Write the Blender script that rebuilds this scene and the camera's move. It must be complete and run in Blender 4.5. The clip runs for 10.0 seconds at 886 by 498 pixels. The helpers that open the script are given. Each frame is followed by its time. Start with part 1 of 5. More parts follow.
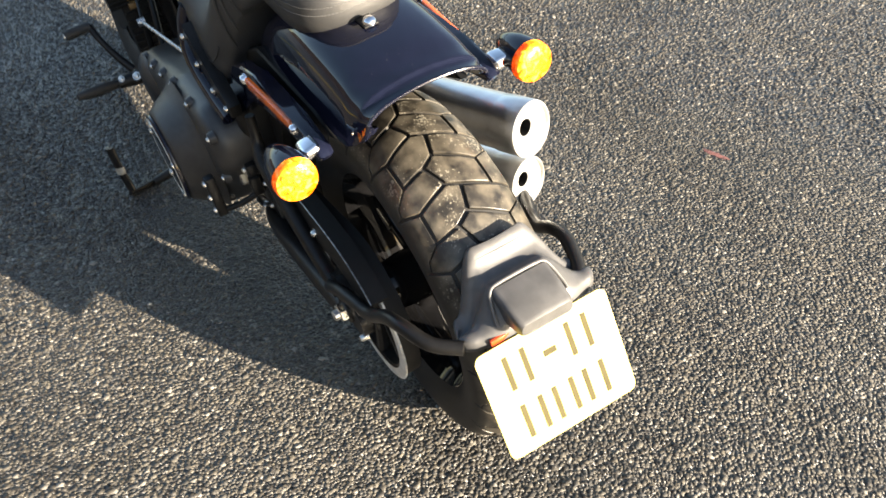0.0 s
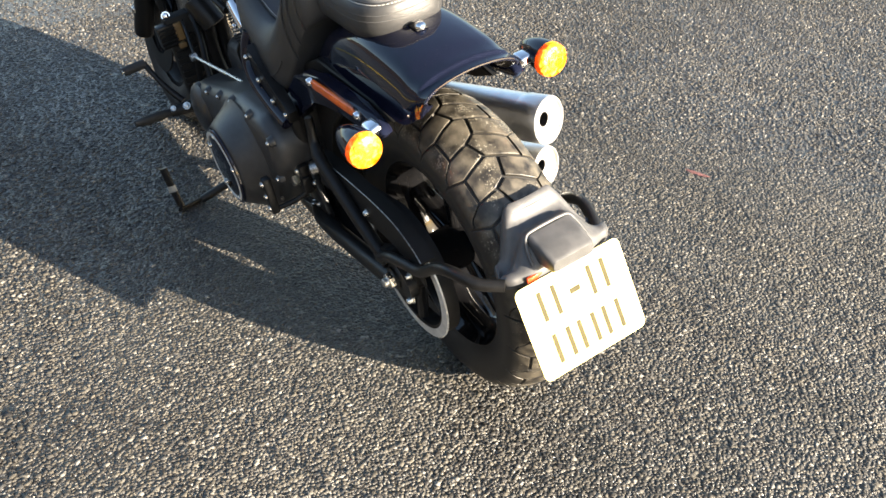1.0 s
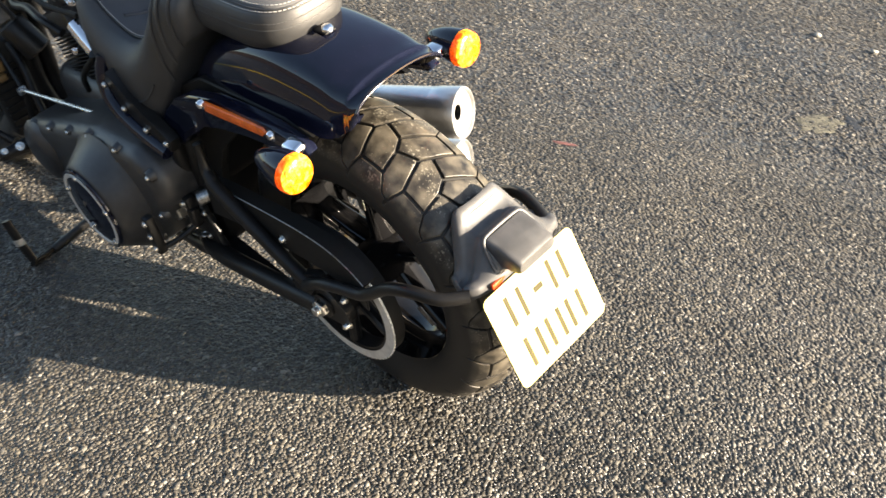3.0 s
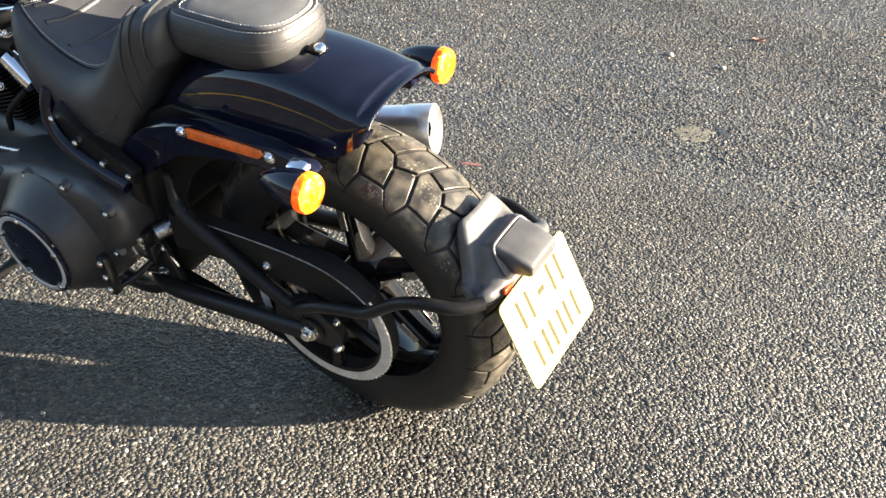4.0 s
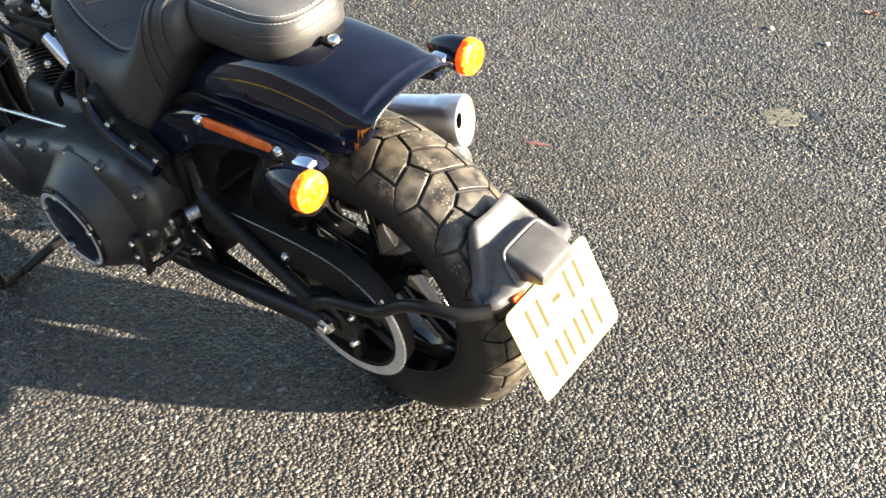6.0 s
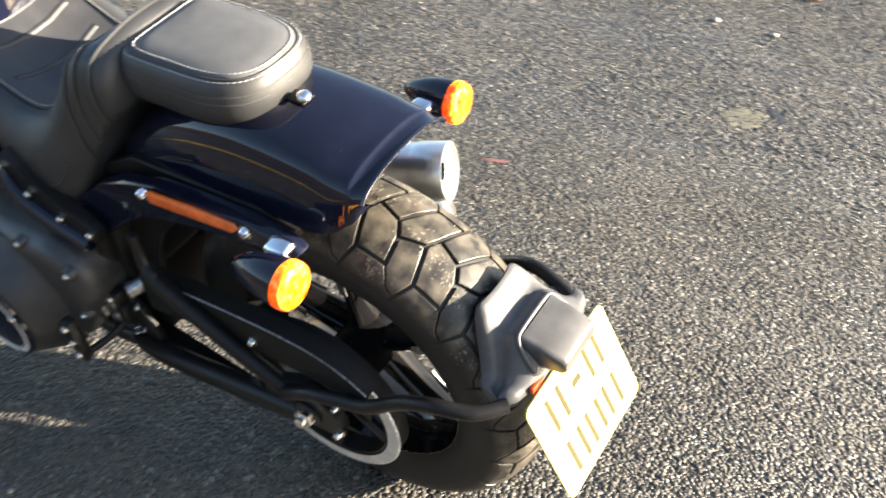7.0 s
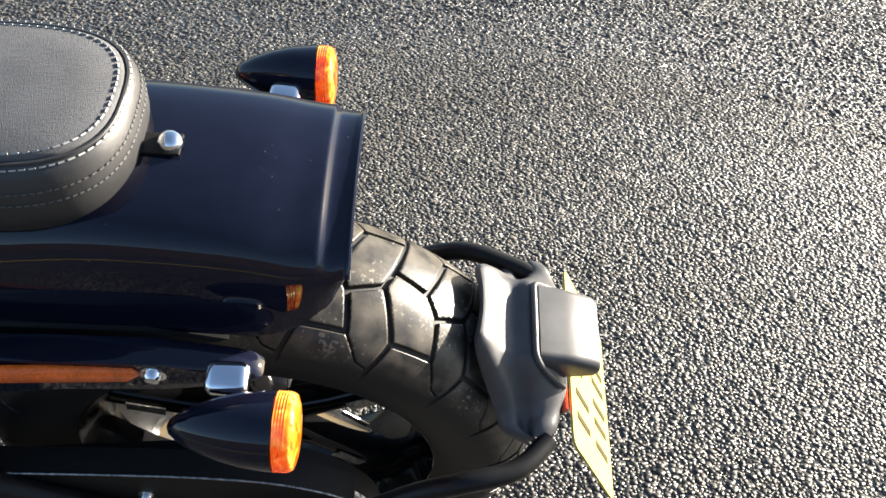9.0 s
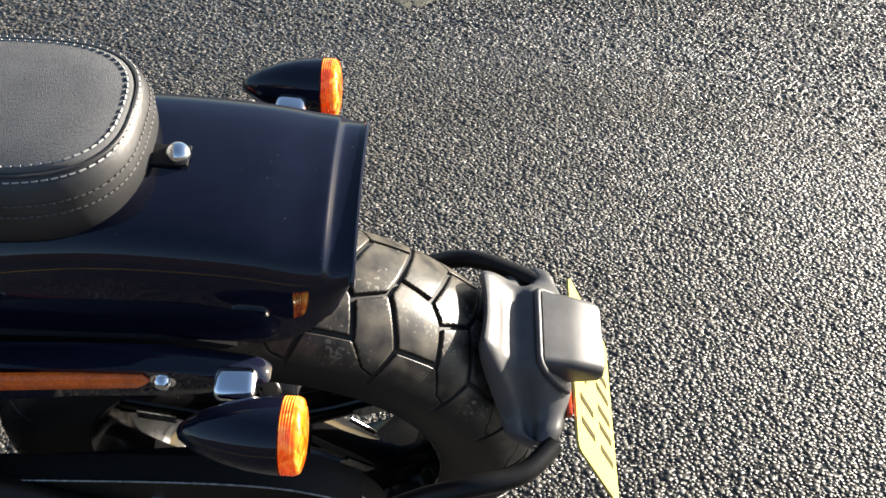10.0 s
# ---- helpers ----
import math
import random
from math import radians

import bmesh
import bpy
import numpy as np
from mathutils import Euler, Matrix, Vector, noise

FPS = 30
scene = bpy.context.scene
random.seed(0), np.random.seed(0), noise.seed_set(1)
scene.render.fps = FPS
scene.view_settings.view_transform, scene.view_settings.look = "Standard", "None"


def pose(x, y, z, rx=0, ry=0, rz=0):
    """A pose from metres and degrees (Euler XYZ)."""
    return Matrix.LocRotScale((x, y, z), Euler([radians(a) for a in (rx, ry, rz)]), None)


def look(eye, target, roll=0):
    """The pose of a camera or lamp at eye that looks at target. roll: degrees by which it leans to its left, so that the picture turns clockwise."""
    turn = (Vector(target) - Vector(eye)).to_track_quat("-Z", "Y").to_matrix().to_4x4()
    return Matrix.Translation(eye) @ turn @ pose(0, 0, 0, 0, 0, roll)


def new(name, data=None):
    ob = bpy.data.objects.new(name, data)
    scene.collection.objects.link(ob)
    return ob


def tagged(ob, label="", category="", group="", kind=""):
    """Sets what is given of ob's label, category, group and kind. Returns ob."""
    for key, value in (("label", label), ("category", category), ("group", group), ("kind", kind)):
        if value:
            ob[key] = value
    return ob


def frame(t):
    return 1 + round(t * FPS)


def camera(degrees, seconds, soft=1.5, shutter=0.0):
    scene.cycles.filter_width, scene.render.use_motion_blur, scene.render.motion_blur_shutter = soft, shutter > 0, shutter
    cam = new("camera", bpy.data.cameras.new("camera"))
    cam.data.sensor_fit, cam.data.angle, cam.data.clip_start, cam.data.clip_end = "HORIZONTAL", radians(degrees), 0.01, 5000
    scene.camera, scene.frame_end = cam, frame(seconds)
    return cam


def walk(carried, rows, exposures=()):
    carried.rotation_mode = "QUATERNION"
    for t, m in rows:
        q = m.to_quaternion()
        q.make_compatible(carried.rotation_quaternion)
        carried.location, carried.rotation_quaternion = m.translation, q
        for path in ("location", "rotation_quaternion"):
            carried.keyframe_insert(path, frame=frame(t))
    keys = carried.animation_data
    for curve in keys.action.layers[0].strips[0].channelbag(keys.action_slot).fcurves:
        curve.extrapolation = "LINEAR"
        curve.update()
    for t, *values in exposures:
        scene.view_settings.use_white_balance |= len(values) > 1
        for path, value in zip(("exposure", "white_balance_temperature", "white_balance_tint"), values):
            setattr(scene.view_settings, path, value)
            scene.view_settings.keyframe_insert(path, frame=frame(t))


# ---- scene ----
cam = camera(50.6, 10.0, shutter=0.4)
PATH = [
    (0, (1.147, -0.658, 1.403), (-0.199, 0.169, 0.177), 2.8),
    (0.5, (1.312, -0.82, 1.415), (-0.081, 0.069, 0.288), 1.1),
    (1, (1.397, -0.937, 1.399), (-0.014, -0.021, 0.316), 2.6),
    (1.5, (1.411, -0.967, 1.377), (-0.019, 0.008, 0.374), 3.5),
    (2, (1.396, -1.001, 1.371), (-0.014, 0.019, 0.384), 2.4),
    (2.5, (1.291, -1.004, 1.376), (0.015, 0.109, 0.311), 1.7),
    (3, (1.132, -1.05, 1.365), (0.001, 0.181, 0.266), 1.4),
    (3.2, (1.073, -1.098, 1.377), (0.026, 0.211, 0.286), 2.3),
    (4.3, (0.893, -1.308, 1.318), (0.061, 0.216, 0.325), 4.3),
    (4.5, (0.898, -1.314, 1.325), (0.059, 0.216, 0.348), 4.9),
    (5, (0.914, -1.3, 1.332), (0.021, 0.194, 0.346), 5.1),
    (5.5, (0.976, -1.229, 1.359), (-0.01, 0.171, 0.326), 3.2),
    (5.7, (1.001, -1.182, 1.373), (-0.021, 0.166, 0.305), 2.8),
    (6.8, (0.852, -0.968, 1.366), (-0.133, 0.336, 0.213), 0.6),
    (7, (0.742, -0.963, 1.369), (-0.12, 0.439, 0.232), 2.4),
    (7.5, (0.577, -0.88, 1.354), (-0.084, 0.569, 0.143), 1.7),
    (8, (0.46, -0.753, 1.34), (-0.207, 0.583, 0.01), -5.3),
    (8.5, (0.319, -0.723, 1.317), (0.083, 0.758, -0.006), 0.5),
    (9, (0.19, -0.74, 1.282), (0.232, 0.763, -0.037), 3.8),
    (9.5, (0.168, -0.746, 1.277), (0.269, 0.774, -0.019), 4.8),
    (10, (0.197, -0.755, 1.289), (0.215, 0.765, -0.012), 2.7),
]
walk(cam, [(t, look(eye, target, roll)) for t, eye, target, roll in PATH], [(0, 2.82, 6700, 10), (1.5, 2.94, 6450, 10), (2.0, 2.88, 6600, 10), (2.5, 2.82, 6800, 11), (3.0, 2.79, 6800, 11), (4.5, 3.10, 6400, 10), (5.5, 3.10, 6600, 10), (7.5, 3.03, 6350, 10), (8.5, 2.72, 6050, 10), (9, 2.41, 6000, 10), (10, 2.09, 6000, 10)])

# ---------- light ----------
SUN_WAY = Vector((3.19, 1.53, 1.0)).normalized()
world = bpy.data.worlds.new("world")
scene.world = world
world.use_nodes = True
sky = world.node_tree.nodes.new("ShaderNodeTexSky")
sky.sky_type, sky.sun_disc = "NISHITA", False
sky.sun_elevation = math.asin(SUN_WAY.z)
sky.air_density, sky.dust_density, sky.ozone_density = 1.0, 1.5, 0.9
sky.sun_rotation = math.atan2(SUN_WAY.x, SUN_WAY.y)
world.node_tree.links.new(sky.outputs[0], world.node_tree.nodes["Background"].inputs[0])
world.node_tree.nodes["Background"].inputs[1].default_value = 0.053
sun = new("sun", bpy.data.lights.new("sun", "SUN"))
sun.data.energy, sun.data.angle, sun.data.color = 5.0, radians(0.5), (1.0, 0.87, 0.69)
sun.matrix_world = look(SUN_WAY * 20, (0, 0, 0))


# ---------- materials ----------
def material(name, base, rough=0.5, metal=0.0, vary=0.25, scale=60.0, bump=0.0, bump_scale=400.0,
             coat=0.0, rough_vary=0.1, fine=6.0, tint=None, spec=0.5):
    """A procedural surface: two scales of noise in colour and gloss, and a fine relief."""
    m = bpy.data.materials.new(name)
    m.use_nodes = True
    nt = m.node_tree
    bsdf = nt.nodes["Principled BSDF"]
    coord = nt.nodes.new("ShaderNodeTexCoord")

    def noisy(s, detail):
        n = nt.nodes.new("ShaderNodeTexNoise")
        n.inputs["Scale"].default_value, n.inputs["Detail"].default_value = s, detail
        nt.links.new(coord.outputs["Object"], n.inputs["Vector"])
        return n

    big, small = noisy(scale / fine, 3), noisy(scale, 4)
    add = nt.nodes.new("ShaderNodeMath")
    add.operation = "ADD"
    nt.links.new(big.outputs[0], add.inputs[0])
    nt.links.new(small.outputs[0], add.inputs[1])
    ramp = nt.nodes.new("ShaderNodeMapRange")
    ramp.inputs[1].default_value, ramp.inputs[2].default_value = 0.7, 1.3
    nt.links.new(add.outputs[0], ramp.inputs[0])
    mix = nt.nodes.new("ShaderNodeMix")
    mix.data_type = "RGBA"
    low = [c * (1 - vary) for c in base]
    high = [min(1, c * (1 + vary)) for c in (tint or base)]
    mix.inputs[6].default_value, mix.inputs[7].default_value = (*low, 1), (*high, 1)
    nt.links.new(ramp.outputs[0], mix.inputs[0])
    nt.links.new(mix.outputs[2], bsdf.inputs["Base Color"])
    rr = nt.nodes.new("ShaderNodeMapRange")
    rr.inputs[3].default_value, rr.inputs[4].default_value = max(0.02, rough - rough_vary), min(1, rough + rough_vary)
    nt.links.new(big.outputs[0], rr.inputs[0])
    nt.links.new(rr.outputs[0], bsdf.inputs["Roughness"])
    bsdf.inputs["Metallic"].default_value = metal
    bsdf.inputs["Specular IOR Level"].default_value = spec
    bsdf.inputs["Coat Weight"].default_value = coat
    bsdf.inputs["Coat Roughness"].default_value = 0.03
    if bump:
        grain = noisy(bump_scale, 3)
        b = nt.nodes.new("ShaderNodeBump")
        b.inputs["Strength"].default_value, b.inputs["Distance"].default_value = bump, 0.001
        nt.links.new(grain.outputs[0], b.inputs["Height"])
        nt.links.new(b.outputs[0], bsdf.inputs["Normal"])
    return m


# black paint; the blue in its base colour imitates mirrored sky
GLOSS = material("black_gloss_paint", (0.0050, 0.0060, 0.0145), 0.045, vary=0.2, rough_vary=0.02, spec=0.42)
SATIN = material("black_satin_powder_coat", (0.0095, 0.0093, 0.0093), 0.36, spec=0.25, bump=0.15, bump_scale=900, scale=90)
CASE = material("black_case_paint", (0.027, 0.027, 0.0275), 0.37, spec=0.5, bump=0.2, bump_scale=1200, scale=70, rough_vary=0.08)
PLASTIC = material("moulded_black_plastic", (0.064, 0.064, 0.066), 0.44, bump=0.25, bump_scale=1500, scale=50, rough_vary=0.06)
DARK = material("dark_matt_parts", (0.0065, 0.0065, 0.0065), 0.6, scale=60, spec=0.25)
RUBBER = material("peg_rubber", (0.02, 0.02, 0.02), 0.7, bump=0.3, bump_scale=500)
CHROME = material("chrome_plate", (0.78, 0.78, 0.80), 0.07, 1.0, vary=0.04, rough_vary=0.03)
ZINC = material("zinc_plated_steel", (0.62, 0.61, 0.58), 0.28, 1.0, vary=0.2, scale=300)
WHEEL = material("black_wheel_lacquer", (0.005, 0.005, 0.0055), 0.06, spec=0.28, bump=0.04, bump_scale=90, rough_vary=0.02)
STEEL = material("satin_stainless_steel", (0.80, 0.80, 0.79), 0.36, 1.0, vary=0.1, bump=0.1, bump_scale=700, scale=40, rough_vary=0.06)
DULL = material("dull_engraved_steel", (0.34, 0.34, 0.33), 0.36, 1.0, vary=0.5, scale=260, fine=2.0)
ALLOY = material("machined_alloy", (0.72, 0.71, 0.68), 0.34, 1.0, vary=0.1, bump=0.1, bump_scale=900)
BLAST = material("blasted_alloy", (0.50, 0.50, 0.49), 0.40, 0.75, vary=0.06, bump=0.1, bump_scale=900)
RING = material("silver_pulley_paint", (0.60, 0.59, 0.56), 0.5, 0.5, vary=0.15, scale=120)
BRASS = material("brown_connector_plastic", (0.16, 0.095, 0.035), 0.5)
AMBER_REFLECTOR = material("amber_reflector_plastic", (0.78, 0.135, 0.010), 0.16, vary=0.3, bump=0.5, bump_scale=600, scale=400, coat=0.5)
RED = material("red_lens_plastic", (0.45, 0.05, 0.012), 0.15, vary=0.3, bump=0.3, bump_scale=500, coat=0.5)
PLATE = material("yellow_reflective_sheet", (0.46, 0.375, 0.088), 0.45, vary=0.04, bump=0.05, bump_scale=1500)
INK = material("number_plate_print", (0.050, 0.043, 0.019), 0.7, vary=0.15, spec=0.1)
THREAD = material("pale_grey_thread", (0.36, 0.36, 0.35), 0.8)
DARK_THREAD = material("dark_thread", (0.06, 0.06, 0.06), 0.8)
WALL = material("dark_brick_wall", (0.045, 0.036, 0.030), 0.85, scale=8, vary=0.4, bump=0.5, bump_scale=60)
KERB = material("wet_concrete", (0.13, 0.13, 0.135), 0.35, scale=30, bump=0.4, bump_scale=200)
VERGE = material("dark_far_strip", (0.03, 0.03, 0.028), 0.8, scale=60, vary=0.6, bump=0.9, bump_scale=90)
SAND = material("sandy_grit", (0.088, 0.084, 0.062), 0.85, scale=160, vary=0.75, bump=0.9, bump_scale=500)
YELLOW = material("worn_yellow_road_paint", (0.62, 0.46, 0.035), 0.6, scale=40, vary=0.3, bump=0.4, bump_scale=300)
DARK_RIM = material("dark_patch_rim", (0.018, 0.018, 0.02), 0.5, scale=200, bump=0.6, bump_scale=400)
REDDISH = material("faded_red_paint", (0.13, 0.055, 0.05), 0.7, scale=300, vary=0.6)
LEAF = material("dry_leaf", (0.20, 0.10, 0.075), 0.7, scale=200, vary=0.4)
PEBBLE = material("pale_pebble", (0.27, 0.26, 0.23), 0.7, scale=300, bump=0.5, bump_scale=600)


def dusty(m, scale=75, size=0.034):
    """Sparse grains of pale dust lying on a glossy surface."""
    nt = m.node_tree
    bsdf = nt.nodes["Principled BSDF"]
    coord = nt.nodes.new("ShaderNodeTexCoord")
    dots = nt.nodes.new("ShaderNodeTexVoronoi")
    dots.inputs["Scale"].default_value = scale
    nt.links.new(coord.outputs["Object"], dots.inputs["Vector"])
    lim = nt.nodes.new("ShaderNodeMapRange")
    lim.inputs[1].default_value, lim.inputs[2].default_value = size, size * 0.6
    nt.links.new(dots.outputs["Distance"], lim.inputs[0])
    for slot, value in (("Base Color", (0.16, 0.15, 0.13, 1)), ("Roughness", (0.8, 0.8, 0.8, 1))):
        old = bsdf.inputs[slot].links[0].from_socket
        mix = nt.nodes.new("ShaderNodeMix")
        mix.data_type = "RGBA"
        nt.links.new(lim.outputs[0], mix.inputs[0])
        nt.links.new(old, mix.inputs[6])
        mix.inputs[7].default_value = value
        nt.links.new(mix.outputs[2], bsdf.inputs[slot])


dusty(GLOSS)


def lens_material():
    """Clear amber plastic; the uneven brightness of its inner prisms is painted into the colour."""
    m = bpy.data.materials.new("amber_lens")
    m.use_nodes = True
    nt = m.node_tree
    bsdf = nt.nodes["Principled BSDF"]
    coord = nt.nodes.new("ShaderNodeTexCoord")
    cells = nt.nodes.new("ShaderNodeTexVoronoi")
    cells.feature = "SMOOTH_F1"
    cells.inputs["Scale"].default_value, cells.inputs["Smoothness"].default_value = 260, 0.5
    cloud = nt.nodes.new("ShaderNodeTexNoise")
    cloud.inputs["Scale"].default_value, cloud.inputs["Detail"].default_value, cloud.inputs["Distortion"].default_value = 85, 2, 0.8
    for n in (cells, cloud):
        nt.links.new(coord.outputs["Object"], n.inputs["Vector"])
    ramp = nt.nodes.new("ShaderNodeValToRGB")
    e = ramp.color_ramp.elements
    e[0].position, e[0].color = 0.36, (0.58, 0.085, 0.002, 1)
    e[1].position, e[1].color = 0.64, (1.0, 0.60, 0.10, 1)
    e.new(0.45).color = (0.90, 0.22, 0.005, 1)
    e.new(0.54).color = (0.97, 0.34, 0.012, 1)
    nt.links.new(cloud.outputs[0], ramp.inputs[0])
    nt.links.new(ramp.outputs[0], bsdf.inputs["Base Color"])
    bsdf.inputs["Roughness"].default_value = 0.10
    bsdf.inputs["Coat Weight"].default_value = 0.6
    b = nt.nodes.new("ShaderNodeBump")
    b.inputs["Strength"].default_value, b.inputs["Distance"].default_value = 0.35, 0.0012
    nt.links.new(cells.outputs[0], b.inputs["Height"])
    nt.links.new(b.outputs[0], bsdf.inputs["Normal"])
    tl = nt.nodes.new("ShaderNodeBsdfTranslucent")
    tl.inputs[0].default_value = (1.0, 0.30, 0.010, 1)
    ms = nt.nodes.new("ShaderNodeMixShader")
    ms.inputs[0].default_value = 0.3
    nt.links.new(bsdf.outputs[0], ms.inputs[1])
    nt.links.new(tl.outputs[0], ms.inputs[2])
    nt.links.new(ms.outputs[0], nt.nodes["Material Output"].inputs[0])
    return m


AMBER = lens_material()


def leather_material(name, base, rough, cell, depth):
    m = bpy.data.materials.new(name)
    m.use_nodes = True
    nt = m.node_tree
    bsdf = nt.nodes["Principled BSDF"]
    coord = nt.nodes.new("ShaderNodeTexCoord")
    cells = nt.nodes.new("ShaderNodeTexVoronoi")
    cells.feature = "DISTANCE_TO_EDGE"
    cells.inputs["Scale"].default_value = cell
    cloud = nt.nodes.new("ShaderNodeTexNoise")
    cloud.inputs["Scale"].default_value, cloud.inputs["Detail"].default_value = 22, 9
    for n in (cells, cloud):
        nt.links.new(coord.outputs["Object"], n.inputs["Vector"])
    mix = nt.nodes.new("ShaderNodeMix")
    mix.data_type = "RGBA"
    mix.inputs[6].default_value = (*[c * 0.55 for c in base], 1)
    mix.inputs[7].default_value = (*[c * 1.5 for c in base], 1)
    nt.links.new(cloud.outputs[0], mix.inputs[0])
    nt.links.new(mix.outputs[2], bsdf.inputs["Base Color"])
    rr = nt.nodes.new("ShaderNodeMapRange")
    rr.inputs[3].default_value, rr.inputs[4].default_value = rough - 0.08, rough + 0.08
    nt.links.new(cloud.outputs[0], rr.inputs[0])
    nt.links.new(rr.outputs[0], bsdf.inputs["Roughness"])
    b = nt.nodes.new("ShaderNodeBump")
    b.inputs["Strength"].default_value, b.inputs["Distance"].default_value = depth, 0.0008
    nt.links.new(cells.outputs["Distance"], b.inputs["Height"])
    nt.links.new(b.outputs[0], bsdf.inputs["Normal"])
    return m


LEATHER = leather_material("black_vinyl_leather", (0.030, 0.0302, 0.031), 0.45, 900, 0.35)
SUEDE = leather_material("charcoal_suede", (0.080, 0.081, 0.084), 0.8, 750, 1.0)
SEATRIB = leather_material("dull_black_vinyl", (0.030, 0.030, 0.032), 0.48, 1000, 0.3)
PANEL = leather_material("smooth_black_vinyl", (0.034, 0.034, 0.036), 0.36, 1100, 0.25)


def tyre_material():
    """Rubber: dull black walls and grooves, dusty brown where the tread meets the road."""
    m = bpy.data.materials.new("tyre_rubber")
    m.use_nodes = True
    nt = m.node_tree
    bsdf = nt.nodes["Principled BSDF"]
    coord = nt.nodes.new("ShaderNodeTexCoord")
    worn = nt.nodes.new("ShaderNodeAttribute")
    worn.attribute_name = "worn"
    n1 = nt.nodes.new("ShaderNodeTexNoise")
    n1.inputs["Scale"].default_value, n1.inputs["Detail"].default_value = 35, 6
    n2 = nt.nodes.new("ShaderNodeTexNoise")
    n2.inputs["Scale"].default_value, n2.inputs["Detail"].default_value = 420, 4
    for n in (n1, n2):
        nt.links.new(coord.outputs["Object"], n.inputs["Vector"])
    dust = nt.nodes.new("ShaderNodeMix")
    dust.data_type = "RGBA"
    dust.inputs[6].default_value, dust.inputs[7].default_value = (0.012, 0.0105, 0.0085, 1), (0.088, 0.077, 0.059, 1)
    patch = nt.nodes.new("ShaderNodeMapRange")
    patch.inputs[1].default_value, patch.inputs[2].default_value = 0.36, 0.66
    nt.links.new(n1.outputs[0], patch.inputs[0])
    nt.links.new(patch.outputs[0], dust.inputs[0])
    mix = nt.nodes.new("ShaderNodeMix")
    mix.data_type = "RGBA"
    mix.inputs[6].default_value = (0.0075, 0.0070, 0.0065, 1)
    nt.links.new(dust.outputs[2], mix.inputs[7])
    nt.links.new(worn.outputs["Fac"], mix.inputs[0])
    nt.links.new(mix.outputs[2], bsdf.inputs["Base Color"])
    sheen = nt.nodes.new("ShaderNodeMapRange")
    sheen.inputs[3].default_value, sheen.inputs[4].default_value = 0.62, 0.40
    nt.links.new(worn.outputs["Fac"], sheen.inputs[0])
    nt.links.new(sheen.outputs[0], bsdf.inputs["Roughness"])
    n3 = nt.nodes.new("ShaderNodeTexNoise")
    n3.inputs["Scale"].default_value, n3.inputs["Detail"].default_value = 230, 2
    n4 = nt.nodes.new("ShaderNodeTexNoise")
    n4.inputs["Scale"].default_value, n4.inputs["Detail"].default_value = 16, 3
    both = nt.nodes.new("ShaderNodeMath")
    both.operation = "ADD"
    for k, n in enumerate((n3, n4)):
        nt.links.new(coord.outputs["Object"], n.inputs["Vector"])
        nt.links.new(n.outputs[0], both.inputs[k])
    splash = nt.nodes.new("ShaderNodeMapRange")
    splash.inputs[1].default_value, splash.inputs[2].default_value = 1.17, 1.25
    splash.inputs[4].default_value = 0.75
    nt.links.new(both.outputs[0], splash.inputs[0])
    mud = nt.nodes.new("ShaderNodeMix")
    mud.data_type = "RGBA"
    mud.inputs[7].default_value = (0.20, 0.185, 0.15, 1)
    nt.links.new(dust.outputs[2], mud.inputs[6])
    nt.links.new(splash.outputs[0], mud.inputs[0])
    nt.links.new(mud.outputs[2], mix.inputs[7])
    b = nt.nodes.new("ShaderNodeBump")
    b.inputs["Strength"].default_value, b.inputs["Distance"].default_value = 0.2, 0.0006
    nt.links.new(n2.outputs[0], b.inputs["Height"])
    nt.links.new(b.outputs[0], bsdf.inputs["Normal"])
    return m


TYRE = tyre_material()


